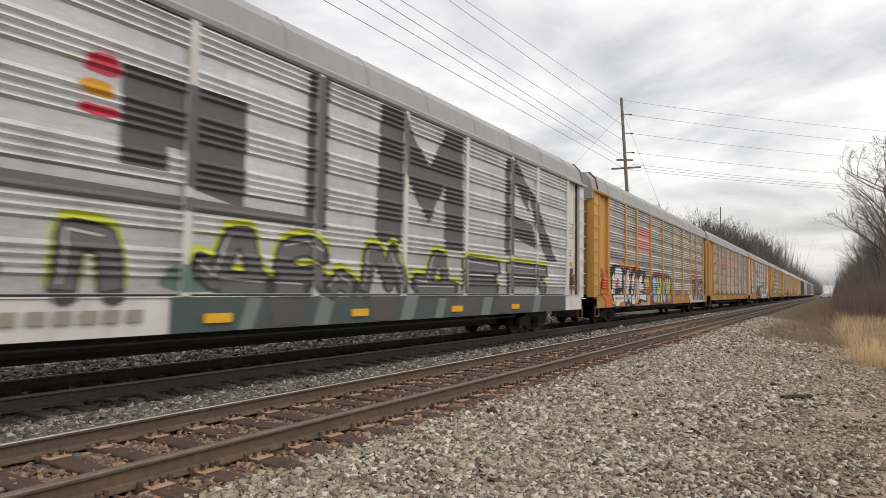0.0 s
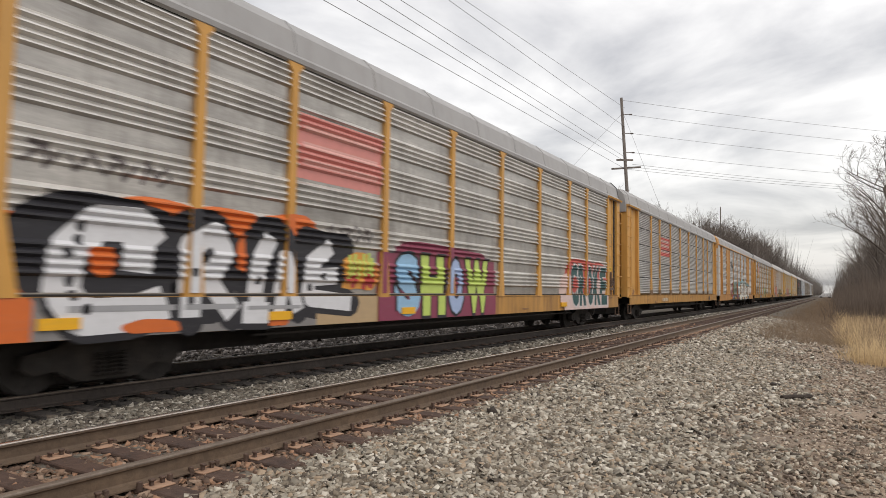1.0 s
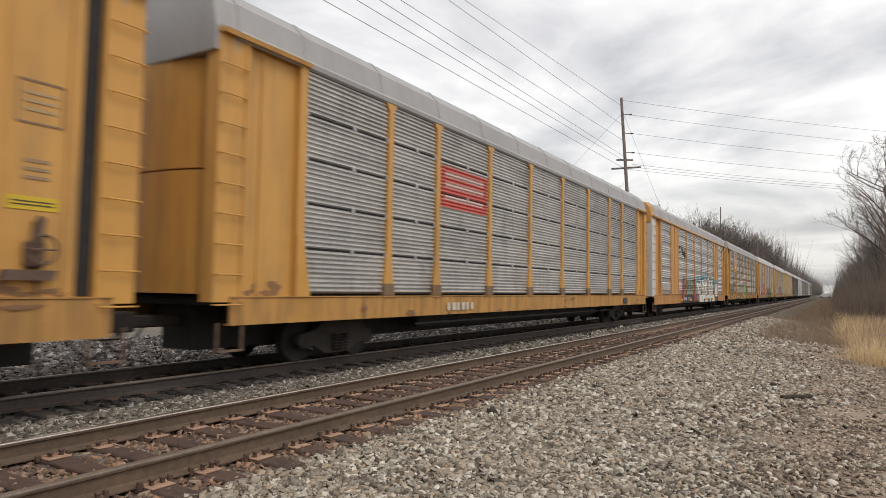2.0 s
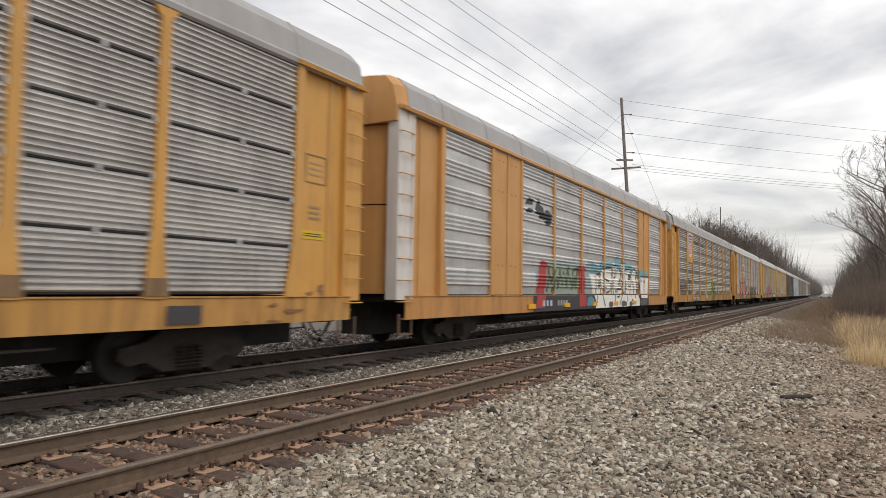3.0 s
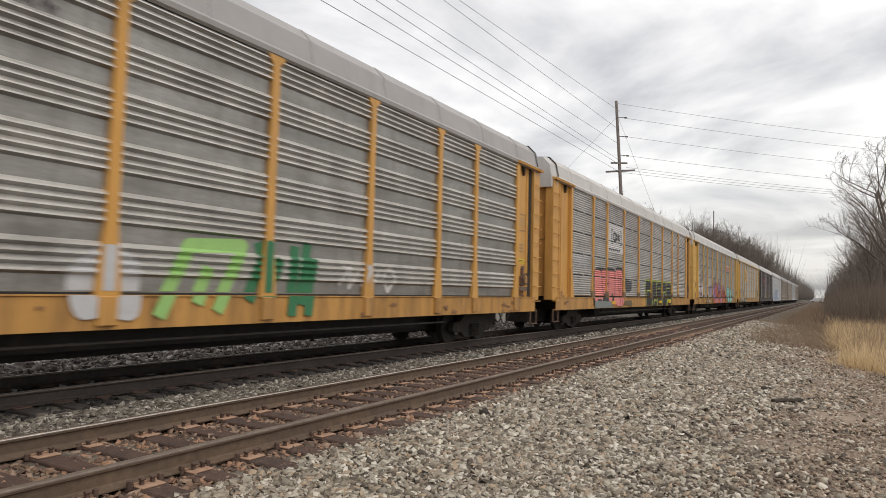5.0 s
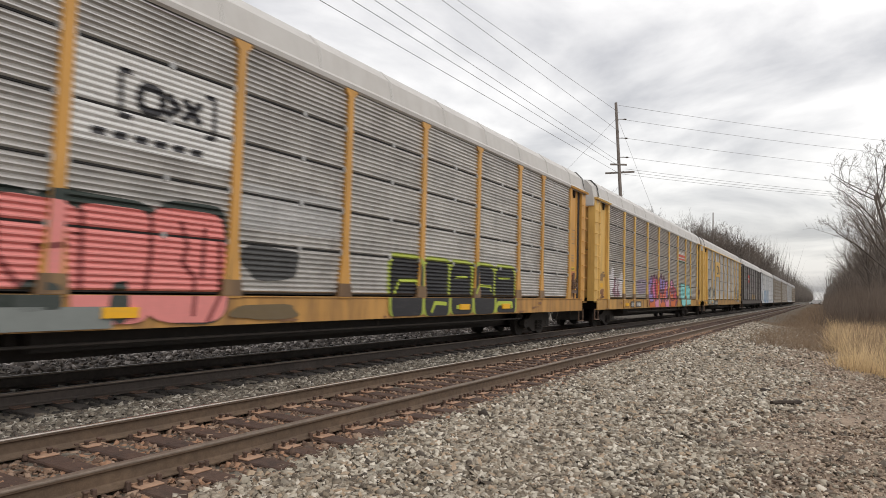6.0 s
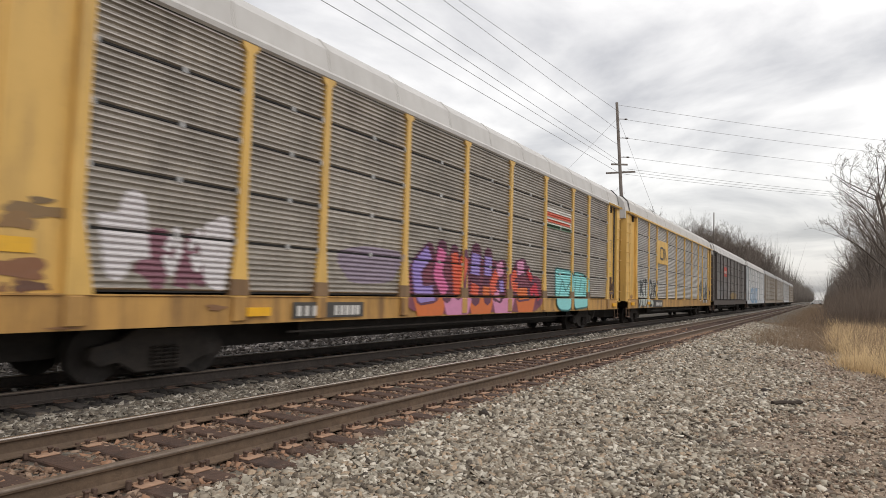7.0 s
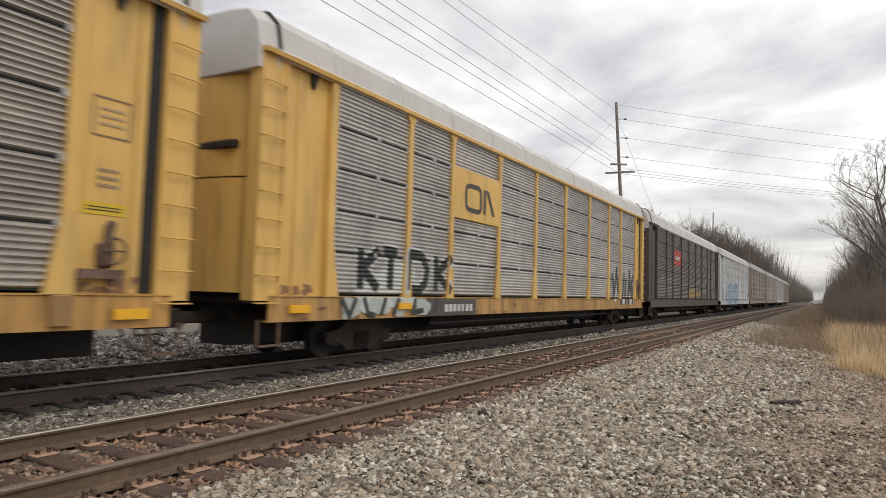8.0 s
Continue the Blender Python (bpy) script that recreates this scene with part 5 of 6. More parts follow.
    part("emblem_plate", boxes((-8.72, -6.95, PY, SIDE, 3.34, 5.26)), M["yellow"], CARS[k], "flat yellow emblem plate")
    cx, w = -7.84, 0.56
    sh = [(cx - w, 4.62), (cx - w * 1.0, 4.1), (cx - w * 0.8, 3.86), (cx, 3.70), (cx + w * 0.8, 3.86), (cx + w, 4.1), (cx + w, 4.62)]
    paint(k, "shield_edge", [[(x + (0.05 if x > cx else -0.05 if x < cx else 0), z - 0.05) for x, z in sh] + [(cx + w * 1.1, 5.14), (cx + w * 0.55, 5.18), (cx, 5.24), (cx - w * 0.55, 5.18), (cx - w * 1.1, 5.14)]], (0.75, 0.73, 0.72), 1, end=PY)
    paint(k, "shield_top", [[(cx - w, 4.62), (cx + w, 4.62), (cx + w * 0.95, 4.86), (cx + w * 1.02, 5.08), (cx + w * 0.5, 5.10), (cx, 5.18), (cx - w * 0.5, 5.10), (cx - w * 1.02, 5.08), (cx - w * 0.95, 4.86)]], (0.05, 0.05, 0.22), 2, "navy shield top", end=PY)
    paint(k, "shield_bar", [rect(cx - 0.42, cx + 0.42, 4.88, 4.97), rect(cx - 0.46, cx + 0.46, 4.70, 4.79)], (0.62, 0.62, 0.66), 3, end=PY)
    for i in range(6):
        x = cx - w + 0.03 + i * 0.19
        paint(k, "shield_stripe", [rect(x, x + 0.09, 3.74 + 0.12 * abs(i - 2.5) * 0.5, 4.60)], (0.55, 0.07, 0.05), 2, "red stripe", end=PY)
    paint(k, "script_bar", scrawl(-6.2, -4.4, 4.62, 4.84, 7, 0.05, 101, 0.0), (0.06, 0.05, 0.05), 0, posts=False)
    paint(k, "script_bar", scrawl(-4.0, -2.2, 4.58, 4.80, 7, 0.05, 102, 0.0), (0.06, 0.05, 0.05), 0, posts=False)
    paint(k, "black_tag", scrawl(-11.1, -8.95, 1.42, 2.05, 6, 0.075, 103), (0.085, 0.08, 0.075), 0)
    paint(k, "black_tag", ring(blob(-8.9, -7.9, 1.35, 2.3, 104), 0.09) + ring(blob(-7.9, -6.9, 1.35, 2.1, 105), 0.09), (0.085, 0.08, 0.075), 0)
    paint(k, "white_tag", [blob(-6.4, -5.4, 1.3, 1.62, 106), blob(-1.9, -0.9, 0.85, 1.9, 107)], (0.50, 0.50, 0.50), 0)
    paint(k, "green_tag", scrawl(-0.8, 1.0, 0.86, 2.3, 1, 0.22, 108), (0.30, 0.52, 0.16), 1)
    paint(k, "green_tag", scrawl(0.9, 2.6, 0.86, 2.3, 2, 0.22, 109), (0.03, 0.17, 0.07), 1)
    paint(k, "pale_tag", scrawl(3.2, 5.2, 1.3, 1.9, 3, 0.10, 110), (0.55, 0.53, 0.50), 1)
    for i, line in enumerate(([(-12.30, 4.72), (-12.05, 4.5), (-12.22, 4.12)], [(-12.10, 4.66), (-11.86, 4.6)], [(-12.24, 4.02), (-12.08, 3.74), (-12.10, 3.58)], [(-12.0, 3.7), (-12.26, 3.42), (-12.0, 3.5), (-12.28, 3.30)], [(-12.34, 2.92), (-12.10, 3.24), (-11.92, 2.96), (-12.24, 3.02)],
                              [(-12.32, 2.42), (-11.98, 2.5), (-12.12, 2.78), (-12.26, 2.5)], [(-12.36, 2.26), (-11.96, 2.36)], [(-12.28, 2.08), (-12.0, 2.1), (-11.92, 1.86), (-12.08, 1.66), (-12.26, 1.8), (-12.22, 2.0)])):
        paint(k, "vertical_tag", stroke(line, 0.042), (0.13, 0.055, 0.02), 0.2 * (i % 3), end=True)
    paint(k, "stencil_bar", [rect(-13.05, -12.78, z, z + 0.05) for z in (2.42, 2.54, 2.66, 2.78)], (0.30, 0.15, 0.05), 0, end=-1.602)
    sill_bars(k, -6.67, -5.87, 4, (0.6, 0.58, 0.55), seed=2)
    sill_bars(k, -5.64, -4.52, 6, (0.6, 0.58, 0.55), seed=3)
    paint(k, "sill_paint", [rect(-6.8, -5.8, 0.84, 1.12), rect(-5.75, -4.4, 0.84, 1.12)], (0.12, 0.10, 0.09), 1)
    end_marks(k)

    # pink piece and black piece
    k = 5
    paint(k, "bright_sheet", [rect(-11.3, -8.95, 2.34, 3.02), rect(-4.05, -1.5, 2.34, 3.06)], M["zinc_light"], 0, "newer bright sheet", posts=False)
    paint(k, "emblem_sheet", [rect(-6.75, -4.25, 3.2, 4.44)], (0.66, 0.655, 0.64), 0, "white sheet", posts=False)
    paint(k, "emblem_shape", stroke([(-5.98, 4.2), (-6.14, 4.2), (-6.12, 3.6), (-5.96, 3.6)], 0.07) + stroke([(-4.78, 4.2), (-4.62, 4.2), (-4.60, 3.6), (-4.76, 3.6)], 0.07), (0.03, 0.03, 0.035), 1, posts=False)
    paint(k, "emblem_shape", ring(blob(-5.86, -5.5, 3.74, 4.08, 130, 0.02), 0.11) + stroke([(-5.44, 3.76), (-5.24, 3.9), (-5.44, 4.06)], 0.11) + stroke([(-5.16, 3.76), (-4.86, 4.06)], 0.11) + stroke([(-5.16, 4.06), (-4.86, 3.76)], 0.11), (0.03, 0.03, 0.035), 2, posts=False)
    paint(k, "emblem_bar", [rect(-6.5 + i * 0.3, -6.3 + i * 0.3, 3.28, 3.38) for i in range(6)], (0.05, 0.05, 0.055), 1, posts=False)
    paint(k, "piece_shadow", [blob(-8.8, -6.9, 0.83, 2.5, 131, 0.06, 26, 0.4), blob(-7.3, -5.2, 1.2, 2.52, 132, 0.06, 26, 0.4), blob(-5.6, -4.18, 0.83, 2.62, 142, 0.05, 26, 0.5)], (0.02, 0.03, 0.025), 0, "black sprayed rim")
    paint(k, "pink_letter", [blob(-8.7, -7.5, 1.05, 2.36, 133, 0.04, 26, 0.4), blob(-7.62, -6.55, 1.28, 2.40, 134, 0.04, 26, 0.35), blob(-6.66, -5.55, 0.86, 2.40, 135, 0.04, 26, 0.35), blob(-5.66, -4.24, 0.84, 2.48, 136, 0.04, 26, 0.4)], PINK, 1, "pink bubble letter")
    paint(k, "letter_line", [q for line in ([(-7.55, 2.3), (-7.5, 1.7), (-7.2, 1.3)], [(-6.55, 2.3), (-6.52, 1.3)], [(-5.58, 2.3), (-5.56, 1.8), (-5.62, 1.3)], [(-5.1, 2.3), (-4.98, 1.95), (-5.05, 1.72), (-4.82, 1.5), (-4.86, 0.95)], [(-4.68, 2.25), (-4.70, 1.5)], [(-7.1, 1.8), (-6.7, 1.86)], [(-4.4, 2.1), (-4.36, 1.3), (-4.6, 0.86)])
          for q in stroke(line, 0.07)], (0.20, 0.035, 0.035), 2)
    paint(k, "letter_hole", [blob(-7.3, -6.75, 1.02, 1.42, 138), blob(-6.15, -5.86, 0.86, 1.44, 139), blob(-8.3, -7.6, 0.84, 1.2, 140)], (0.04, 0.05, 0.045), 3)
    paint(k, "sill_paint", [rect(-8.6, -6.1, 0.82, 1.10)], (0.20, 0.22, 0.21), 3, "grey sprayed sill")
    paint(k, "black_tag", [blob(-4.0, -2.6, 1.5, 2.1, 141)], (0.07, 0.07, 0.07), 0)
    paint(k, "sill_paint", [blob(-4.2, -2.6, 0.86, 1.12, 142)], (0.14, 0.10, 0.05), 1)
    forms = ((0.15, 1.4), (1.5, 2.65), (2.75, 3.85), (3.95, 5.2), (5.3, 6.6))
    paint(k, "lime_edge", [blob(a - 0.1, b + 0.1, 0.81, 2.2, 144 + i, 0.03, 26, 0.3) for i, (a, b) in enumerate(forms)], (0.36, 0.42, 0.06), 0, "lime outline")
    paint(k, "black_letter", [blob(a, b, 0.81, 2.1, 144 + i, 0.03, 26, 0.3) for i, (a, b) in enumerate(forms)], (0.016, 0.016, 0.02), 1, "black letter")
    paint(k, "lime_mark", stroke([(0.3, 1.3), (0.5, 1.6), (1.2, 1.62), (1.25, 1.4)], 0.07) + stroke([(1.8, 0.9), (1.95, 1.12), (2.5, 1.1)], 0.09) + stroke([(4.05, 1.35), (4.2, 1.58), (5.0, 1.56), (5.02, 1.42)], 0.07) + stroke([(5.2, 0.86), (5.4, 1.1), (6.3, 1.1), (6.35, 0.95)], 0.12)
          + stroke([(3.0, 1.75), (3.6, 1.78)], 0.06) + stroke([(5.5, 1.8), (6.3, 1.82)], 0.05) + stroke([(3.0, 1.02), (3.7, 1.0)], 0.10), (0.42, 0.50, 0.06), 2)
    reflectors(k, (-6.0, 3.4, 5.9), 0.95)
    end_marks(k)
    paint(k, "pink_tag", scrawl(11.6, 12.2, 1.9, 2.25, 3, 0.06, 150), (0.55, 0.16, 0.10), 1, end=True)

    # purple piece
    k = 6
    paint(k, "white_tag", scrawl(-11.25, -10.3, 1.3, 2.6, 1, 0.36, 161) + [blob(-9.5, -8.95, 1.3, 2.5, 162)], (0.60, 0.57, 0.58), 1)
    paint(k, "maroon_tag", scrawl(-10.6, -9.3, 1.3, 2.2, 2, 0.26, 163), (0.22, 0.10, 0.13), 0)
    paint(k, "white_tag", scrawl(-10.2, -9.4, 1.55, 2.2, 2, 0.12, 164), (0.60, 0.57, 0.58), 2)
    paint(k, "piece_background", [blob(-6.4, -4.2, 1.5, 2.3, 165)], (0.27, 0.22, 0.28), 0, "faint purple overspray")
    VIOLET, MAGENTA, CORAL, ROSE, RIM = (0.30, 0.22, 0.52), (0.60, 0.15, 0.32), (0.62, 0.11, 0.06), (0.60, 0.26, 0.42), (0.12, 0.035, 0.07)
    paint(k, "piece_shadow", [blob(-4.0, 1.3, 0.82, 2.3, 166, 0.04, 30, 0.4), blob(1.0, 3.95, 0.82, 2.0, 167, 0.05, 30, 0.5)], (0.20, 0.055, 0.085), 0, "dark red cloud")
    paint(k, "sill_paint", [[(x, 0.82), (x + 1.1, 0.82), (x + 1.3, 1.24), (x - 0.2, 1.24)] for x in (-3.6, -1.0, 2.0)], (0.60, 0.15, 0.04), 1, "orange sprayed sill")
    paint(k, "sill_paint", [[(x, 0.82), (x + 1.1, 0.82), (x + 1.3, 1.24), (x - 0.2, 1.24)] for x in (-2.3, 0.4)], (0.60, 0.24, 0.40), 1.5, "pink sprayed sill")
    for lines, w, col in (([[(-3.1, 2.3), (-3.65, 1.9), (-3.5, 1.3), (-2.9, 1.35)]], 0.36, VIOLET), ([[(-2.5, 2.4), (-2.7, 1.8), (-2.3, 1.35)]], 0.38, MAGENTA), ([[(-1.9, 2.35), (-1.75, 1.4), (-1.4, 2.25)]], 0.34, CORAL), ([[(-0.72, 2.4), (-0.78, 1.85)]], 0.5, VIOLET), ([[(-0.74, 1.6), (-0.8, 1.3)]], 0.44, CORAL),
                          ([[(0.0, 2.36), (-0.02, 1.85)]], 0.42, VIOLET), ([[(-0.1, 1.55), (-0.1, 1.3)]], 0.4, (0.60, 0.15, 0.04)), ([[(0.95, 2.1), (0.55, 2.0)]], 0.4, ROSE), ([[(0.55, 1.95), (0.28, 1.6), (0.4, 1.36)]], 0.34, CORAL), ([[(0.4, 1.38), (0.7, 1.3)]], 0.3, ROSE), ([[(0.85, 1.75), (0.9, 1.4)]], 0.26, VIOLET),
                          ([[(2.45, 2.2), (1.95, 2.12)]], 0.40, ROSE), ([[(1.9, 2.0), (1.5, 1.8), (1.55, 1.6), (2.0, 1.56)]], 0.28, CORAL), ([[(2.0, 1.36), (2.75, 1.4)]], 0.34, (0.60, 0.15, 0.04)), ([[(2.75, 2.1), (3.1, 1.8)]], 0.22, (0.55, 0.04, 0.05)), ([[(3.0, 1.4), (3.4, 1.62), (3.6, 1.2)]], 0.26, (0.50, 0.035, 0.06))):
        brushed(k, "letter_piece", lines, w, col, RIM, 0.12, 2)
    paint(k, "teal_letter", [blob(5.1, 7.0, 0.84, 2.32, 181, 0.08, 26, 0.5), blob(6.9, 8.8, 0.84, 2.22, 182, 0.08, 26, 0.5)], TEAL, 1, "teal bubble letter")
    paint(k, "teal_edge", ring(blob(5.1, 7.0, 0.84, 2.32, 181, 0.08, 26, 0.5), 0.06) + ring(blob(6.9, 8.8, 0.84, 2.22, 182, 0.08, 26, 0.5), 0.06) + scrawl(5.4, 8.5, 1.3, 2.0, 2, 0.05, 183), (0.02, 0.12, 0.12), 2)
    paint(k, "placard", [rect(4.28, 6.75, 3.62, 4.3)], (0.62, 0.60, 0.56), 0, "white placard", posts=False)
    paint(k, "placard_bar", [rect(4.3, 6.7, 3.98, 4.14), rect(4.35, 6.6, 3.80, 3.90)], (0.55, 0.10, 0.05), 1, "red bar", posts=False)
    paint(k, "placard_bar", [rect(4.3, 6.7, 3.62, 3.74)], (0.06, 0.14, 0.07), 1, "green bar", posts=False)
    paint(k, "sill_paint", [rect(-7.6, -5.6, 0.86, 1.14)], (0.06, 0.055, 0.05), 1)
    sill_bars(k, -7.5, -6.7, 4, (0.6, 0.58, 0.55), seed=4)
    sill_bars(k, -6.5, -5.7, 5, (0.6, 0.58, 0.55), seed=5)
    reflectors(k, (-8.4, 12.3), 0.92)
    end_marks(k)

    for i, (x, w, z, h, col) in enumerate(((-12.25, 0.85, 2.12, 0.20, (0.22, 0.14, 0.065)), (-12.3, 0.5, 1.98, 0.2, (0.24, 0.14, 0.06)), (-12.35, 0.75, 1.42, 0.24, (0.22, 0.10, 0.05)), (-11.95, 0.3, 2.3, 0.10, (0.18, 0.12, 0.06)), (-12.1, 0.5, 1.27, 0.12, (0.12, 0.06, 0.04)))):
        paint(k, "rust_stain", [blob(x, x + w, z, z + h, 700 + i, 0.25, 26, 0.7)], col, 0.2 * i, "oily brown dirt", end=True)
    paint(k, "warning_plate", [rect(-12.35, -11.85, 1.72, 1.9)], (0.72, 0.40, 0.03), 1.5, "amber plate", end=True)

    # pale yellow car with black tags
    k = 7
    part("emblem_plate", boxes((-6.80, -4.22, PY, SIDE, 3.24, 4.52)), M["yellow2"], CARS[k], "flat yellow emblem plate")
    paint(k, "emblem_shape", ring(blob(-6.2, -5.35, 3.5, 4.14, 189, 0.02, 20, 0.4), 0.12), (0.035, 0.03, 0.03), 1, end=PY)
    paint(k, "emblem_bar", [rect(-5.2, -5.06, 3.48, 4.14), [(-5.06, 4.14), (-4.9, 4.14), (-4.5, 3.48), (-4.66, 3.48)]], (0.035, 0.03, 0.03), 1, end=PY)
    paint(k, "pale_tag", [blob(-10.6, -9.3, 0.86, 1.6, 190), blob(-9.9, -8.3, 1.0, 2.0, 191)], (0.52, 0.55, 0.52), 0)
    for ch, x0, x1 in (("K", -10.55, -9.72), ("T", -9.76, -9.05), ("D", -8.80, -7.80), ("K", -7.62, -6.74)):
        paint(k, "tag_halo", glyph(ch, x0 - 0.07, x1 + 0.07, 1.25, 2.38, 0.36), (0.52, 0.53, 0.52), 0)
        paint(k, "black_tag", glyph(ch, x0, x1, 1.29, 2.32, 0.22), (0.03, 0.036, 0.034), 1, "black brushed letter")
    paint(k, "tag_halo", [blob(x, x + w, 0.83, 1.23, 720 + i, 0.2, 26, 0.6) for i, (x, w) in enumerate(((-11.1, 0.7), (-10.3, 0.8), (-9.4, 0.6), (-8.5, 0.7)))], (0.40, 0.43, 0.40), 0.5)
    paint(k, "black_tag", [q for line in ([(-11.05, 1.2), (-10.8, 0.86), (-10.6, 1.22)], [(-10.35, 1.23), (-10.2, 0.9), (-9.95, 0.86)], [(-9.6, 1.23), (-9.75, 0.88)], [(-9.3, 0.86), (-9.1, 1.22)], [(-8.45, 1.22), (-8.55, 0.9), (-8.1, 0.95)], [(-7.5, 1.22), (-7.6, 0.9)]) for q in stroke(line, 0.12)], (0.03, 0.036, 0.034), 1, "black brushed stroke")
    paint(k, "white_tag", scrawl(7.3, 11.2, 0.86, 2.6, 3, 0.5, 194), (0.58, 0.58, 0.56), 0)
    paint(k, "black_tag", scrawl(7.3, 11.2, 0.86, 2.6, 3, 0.26, 194), (0.04, 0.045, 0.045), 1, "black tag")
    paint(k, "sill_paint", [rect(-8.2, -5.5, 0.82, 1.2)], (0.07, 0.065, 0.06), 0)
    sill_bars(k, -7.15, -5.65, 7, (0.6, 0.58, 0.55), seed=6)
    reflectors(k, (-8.9,), 0.98)
    reflectors(k, (-12.2,), 0.95)
    end_marks(k)

    k = 8
    paint(k, "red_placard", [rect(-6.5, -4.3, 3.4, 4.3)], (0.55, 0.08, 0.06), 0, "red placard", posts=False)
    paint(k, "placard_bar", [rect(-6.1, -4.7, 3.7, 3.95)], (0.6, 0.55, 0.52), 1, posts=False)
    paint(k, "pale_tag", scrawl(-10.5, -6.5, 1.3, 2.6, 4, 0.12, 200), (0.30, 0.30, 0.31), 0)
    paint(k, "ochre_patch", [blob(-2, 3.5, 1.28, 2.0, 201)], (0.30, 0.20, 0.07), 0)
    k = 9
    paint(k, "blue_piece", [blob(-9.5, -4, 0.84, 2.8, 202), blob(-4.5, 1.0, 0.84, 3.0, 203)], (0.16, 0.32, 0.50), 0, "blue graffiti")
    paint(k, "pale_letter", scrawl(-9, 0.5, 1.0, 2.8, 5, 0.3, 204), (0.55, 0.58, 0.62), 1)


def end_grime():
    """Rust and oily dirt on the lower ends and sills of the yellow cars."""
    for k in (1, 2, 4, 5, 6, 7):
        r = random.Random(500 + k)
        for i in range(7):
            x, w = (-12.6 + 0.18 * i, r.uniform(0.12, 0.34)) if i < 4 else (11.45 + 0.3 * (i - 4), r.uniform(0.15, 0.4))
            h = r.uniform(0.06, 0.30)
            paint(k, "rust_stain", [blob(x, x + w, 1.25, 1.25 + h, 300 + 11 * k + i, 0.3, 22, 0.9)], (0.24, 0.125, 0.055), 0.2 * (i % 3), "rusty dirt", end=True)
        for i in range(14):
            x, w = r.uniform(-12.3, 11.8), r.uniform(0.08, 0.5)
            top = r.random() < 0.5
            z0 = SILL_LOW + 0.02 if top else r.uniform(0.9, 1.12)
            paint(k, "sill_stain", [blob(x, x + w, z0, z0 + r.uniform(0.04, 0.12), 600 + 20 * k + i, 0.3, 22, 0.9)], (0.22, 0.11, 0.05), -0.6, "rusty dirt")


M["amber"] = spray("amber_reflector", (0.80, 0.42, 0.02), 0.3)
graffiti()
end_grime()


# ------------------------------------------------------------------ trees
def tree_arrays(seed, height, spread, depth, fan):
    """A bare tree: (verts, faces) of the trunk with limbs, and of the fine twigs."""
    r = random.Random(seed)
    parts = {"wood": ([], []), "twig": ([], [])}

    def tube(pts, rad, key, n):
        V, F = parts[key]
        base = len(V)
        for i, p in enumerate(pts):
            d = (pts[min(i + 1, len(pts) - 1)] - pts[max(i - 1, 0)]).normalized()
            u = d.orthogonal().normalized()
            w = d.cross(u)
            for j in range(n):
                a = 2 * math.pi * j / n
                V.append(tuple(p + (u * math.cos(a) + w * math.sin(a)) * rad[i]))
        for i in range(len(pts) - 1):
            for j in range(n):
                a, b = base + i * n + j, base + i * n + (j + 1) % n
                F.append((a, b, b + n))
                F.append((a, b + n, a + n))

    def grow(p, d, length, rad, level):
        steps = 5 if level == 0 else 3 if level < 2 else 2 if level < 3 else 1
        pts, rads = [p], [rad]
        for i in range(steps):
            d = (d + Vector((r.uniform(-1, 1), r.uniform(-1, 1), r.uniform(-0.4, 0.7))) * (0.10 if level == 0 else 0.22)).normalized()
            p = p + d * (length / steps)
            pts.append(p)
            rads.append(rad * (1 - 0.6 * (i + 1) / steps))
        tube(pts, rads, "wood" if level < 2 else "twig", (7, 5, 3, 3, 3, 3)[min(level, 5)])
        if level >= depth:
            return
        for i in range(fan[level]):
            f = r.uniform(0.30, 1.0) if level == 0 else r.uniform(0.2, 1.0)
            j = min(int(f * steps), steps - 1)
            q = pts[j].lerp(pts[j + 1], f * steps - j)
            ax = d.orthogonal().normalized()
            ax.rotate(Matrix.Rotation(r.uniform(0, 6.283), 3, d))
            e = d.copy()
            e.rotate(Matrix.Rotation(radians(r.uniform(22, 58) * spread), 3, ax))
            e = (e + Vector((0, 0, 0.18))).normalized()
            grow(q, e, length * r.uniform(0.42, 0.68) * (1.15 - 0.5 * f), max(rads[j] * 0.5, 0.010), level + 1)

    grow(Vector((0, 0, -0.4)), Vector((0, 0, 1)), height * 0.64, height * 0.0115, 0)
    return parts


TREES = {}


def tree_meshes(key):
    if key not in TREES:
        p = tree_arrays(*key)
        TREES[key] = [raw("bare_tree", *p[k]) for k in ("wood", "twig")]
    return TREES[key]


def plant(kind, x, y, z, scale, turn, label="leafless grey-brown tree at the wood's edge"):
    wood, twig = tree_meshes(kind)
    t = thing("bare_tree", label, "tree", pose(x, y, z, 0, 0, turn), group="bare trees along the line")
    m = Matrix.Scale(scale, 4)
    link("trunk", wood, M["bark"], t, m=m)
    link("crown", twig, M["twig"], t, "bare fine twigs", m=m)


FINE = [(1, 17, 0.95, 4, (11, 5, 4, 4)), (2, 18, 0.8, 4, (12, 5, 4, 4)), (3, 15, 1.05, 4, (10, 5, 4, 4))]
COARSE = [(4, 17, 0.9, 3, (13, 6, 4)), (5, 16, 0.8, 3, (13, 6, 4)), (6, 18, 0.85, 3, (14, 6, 4))]


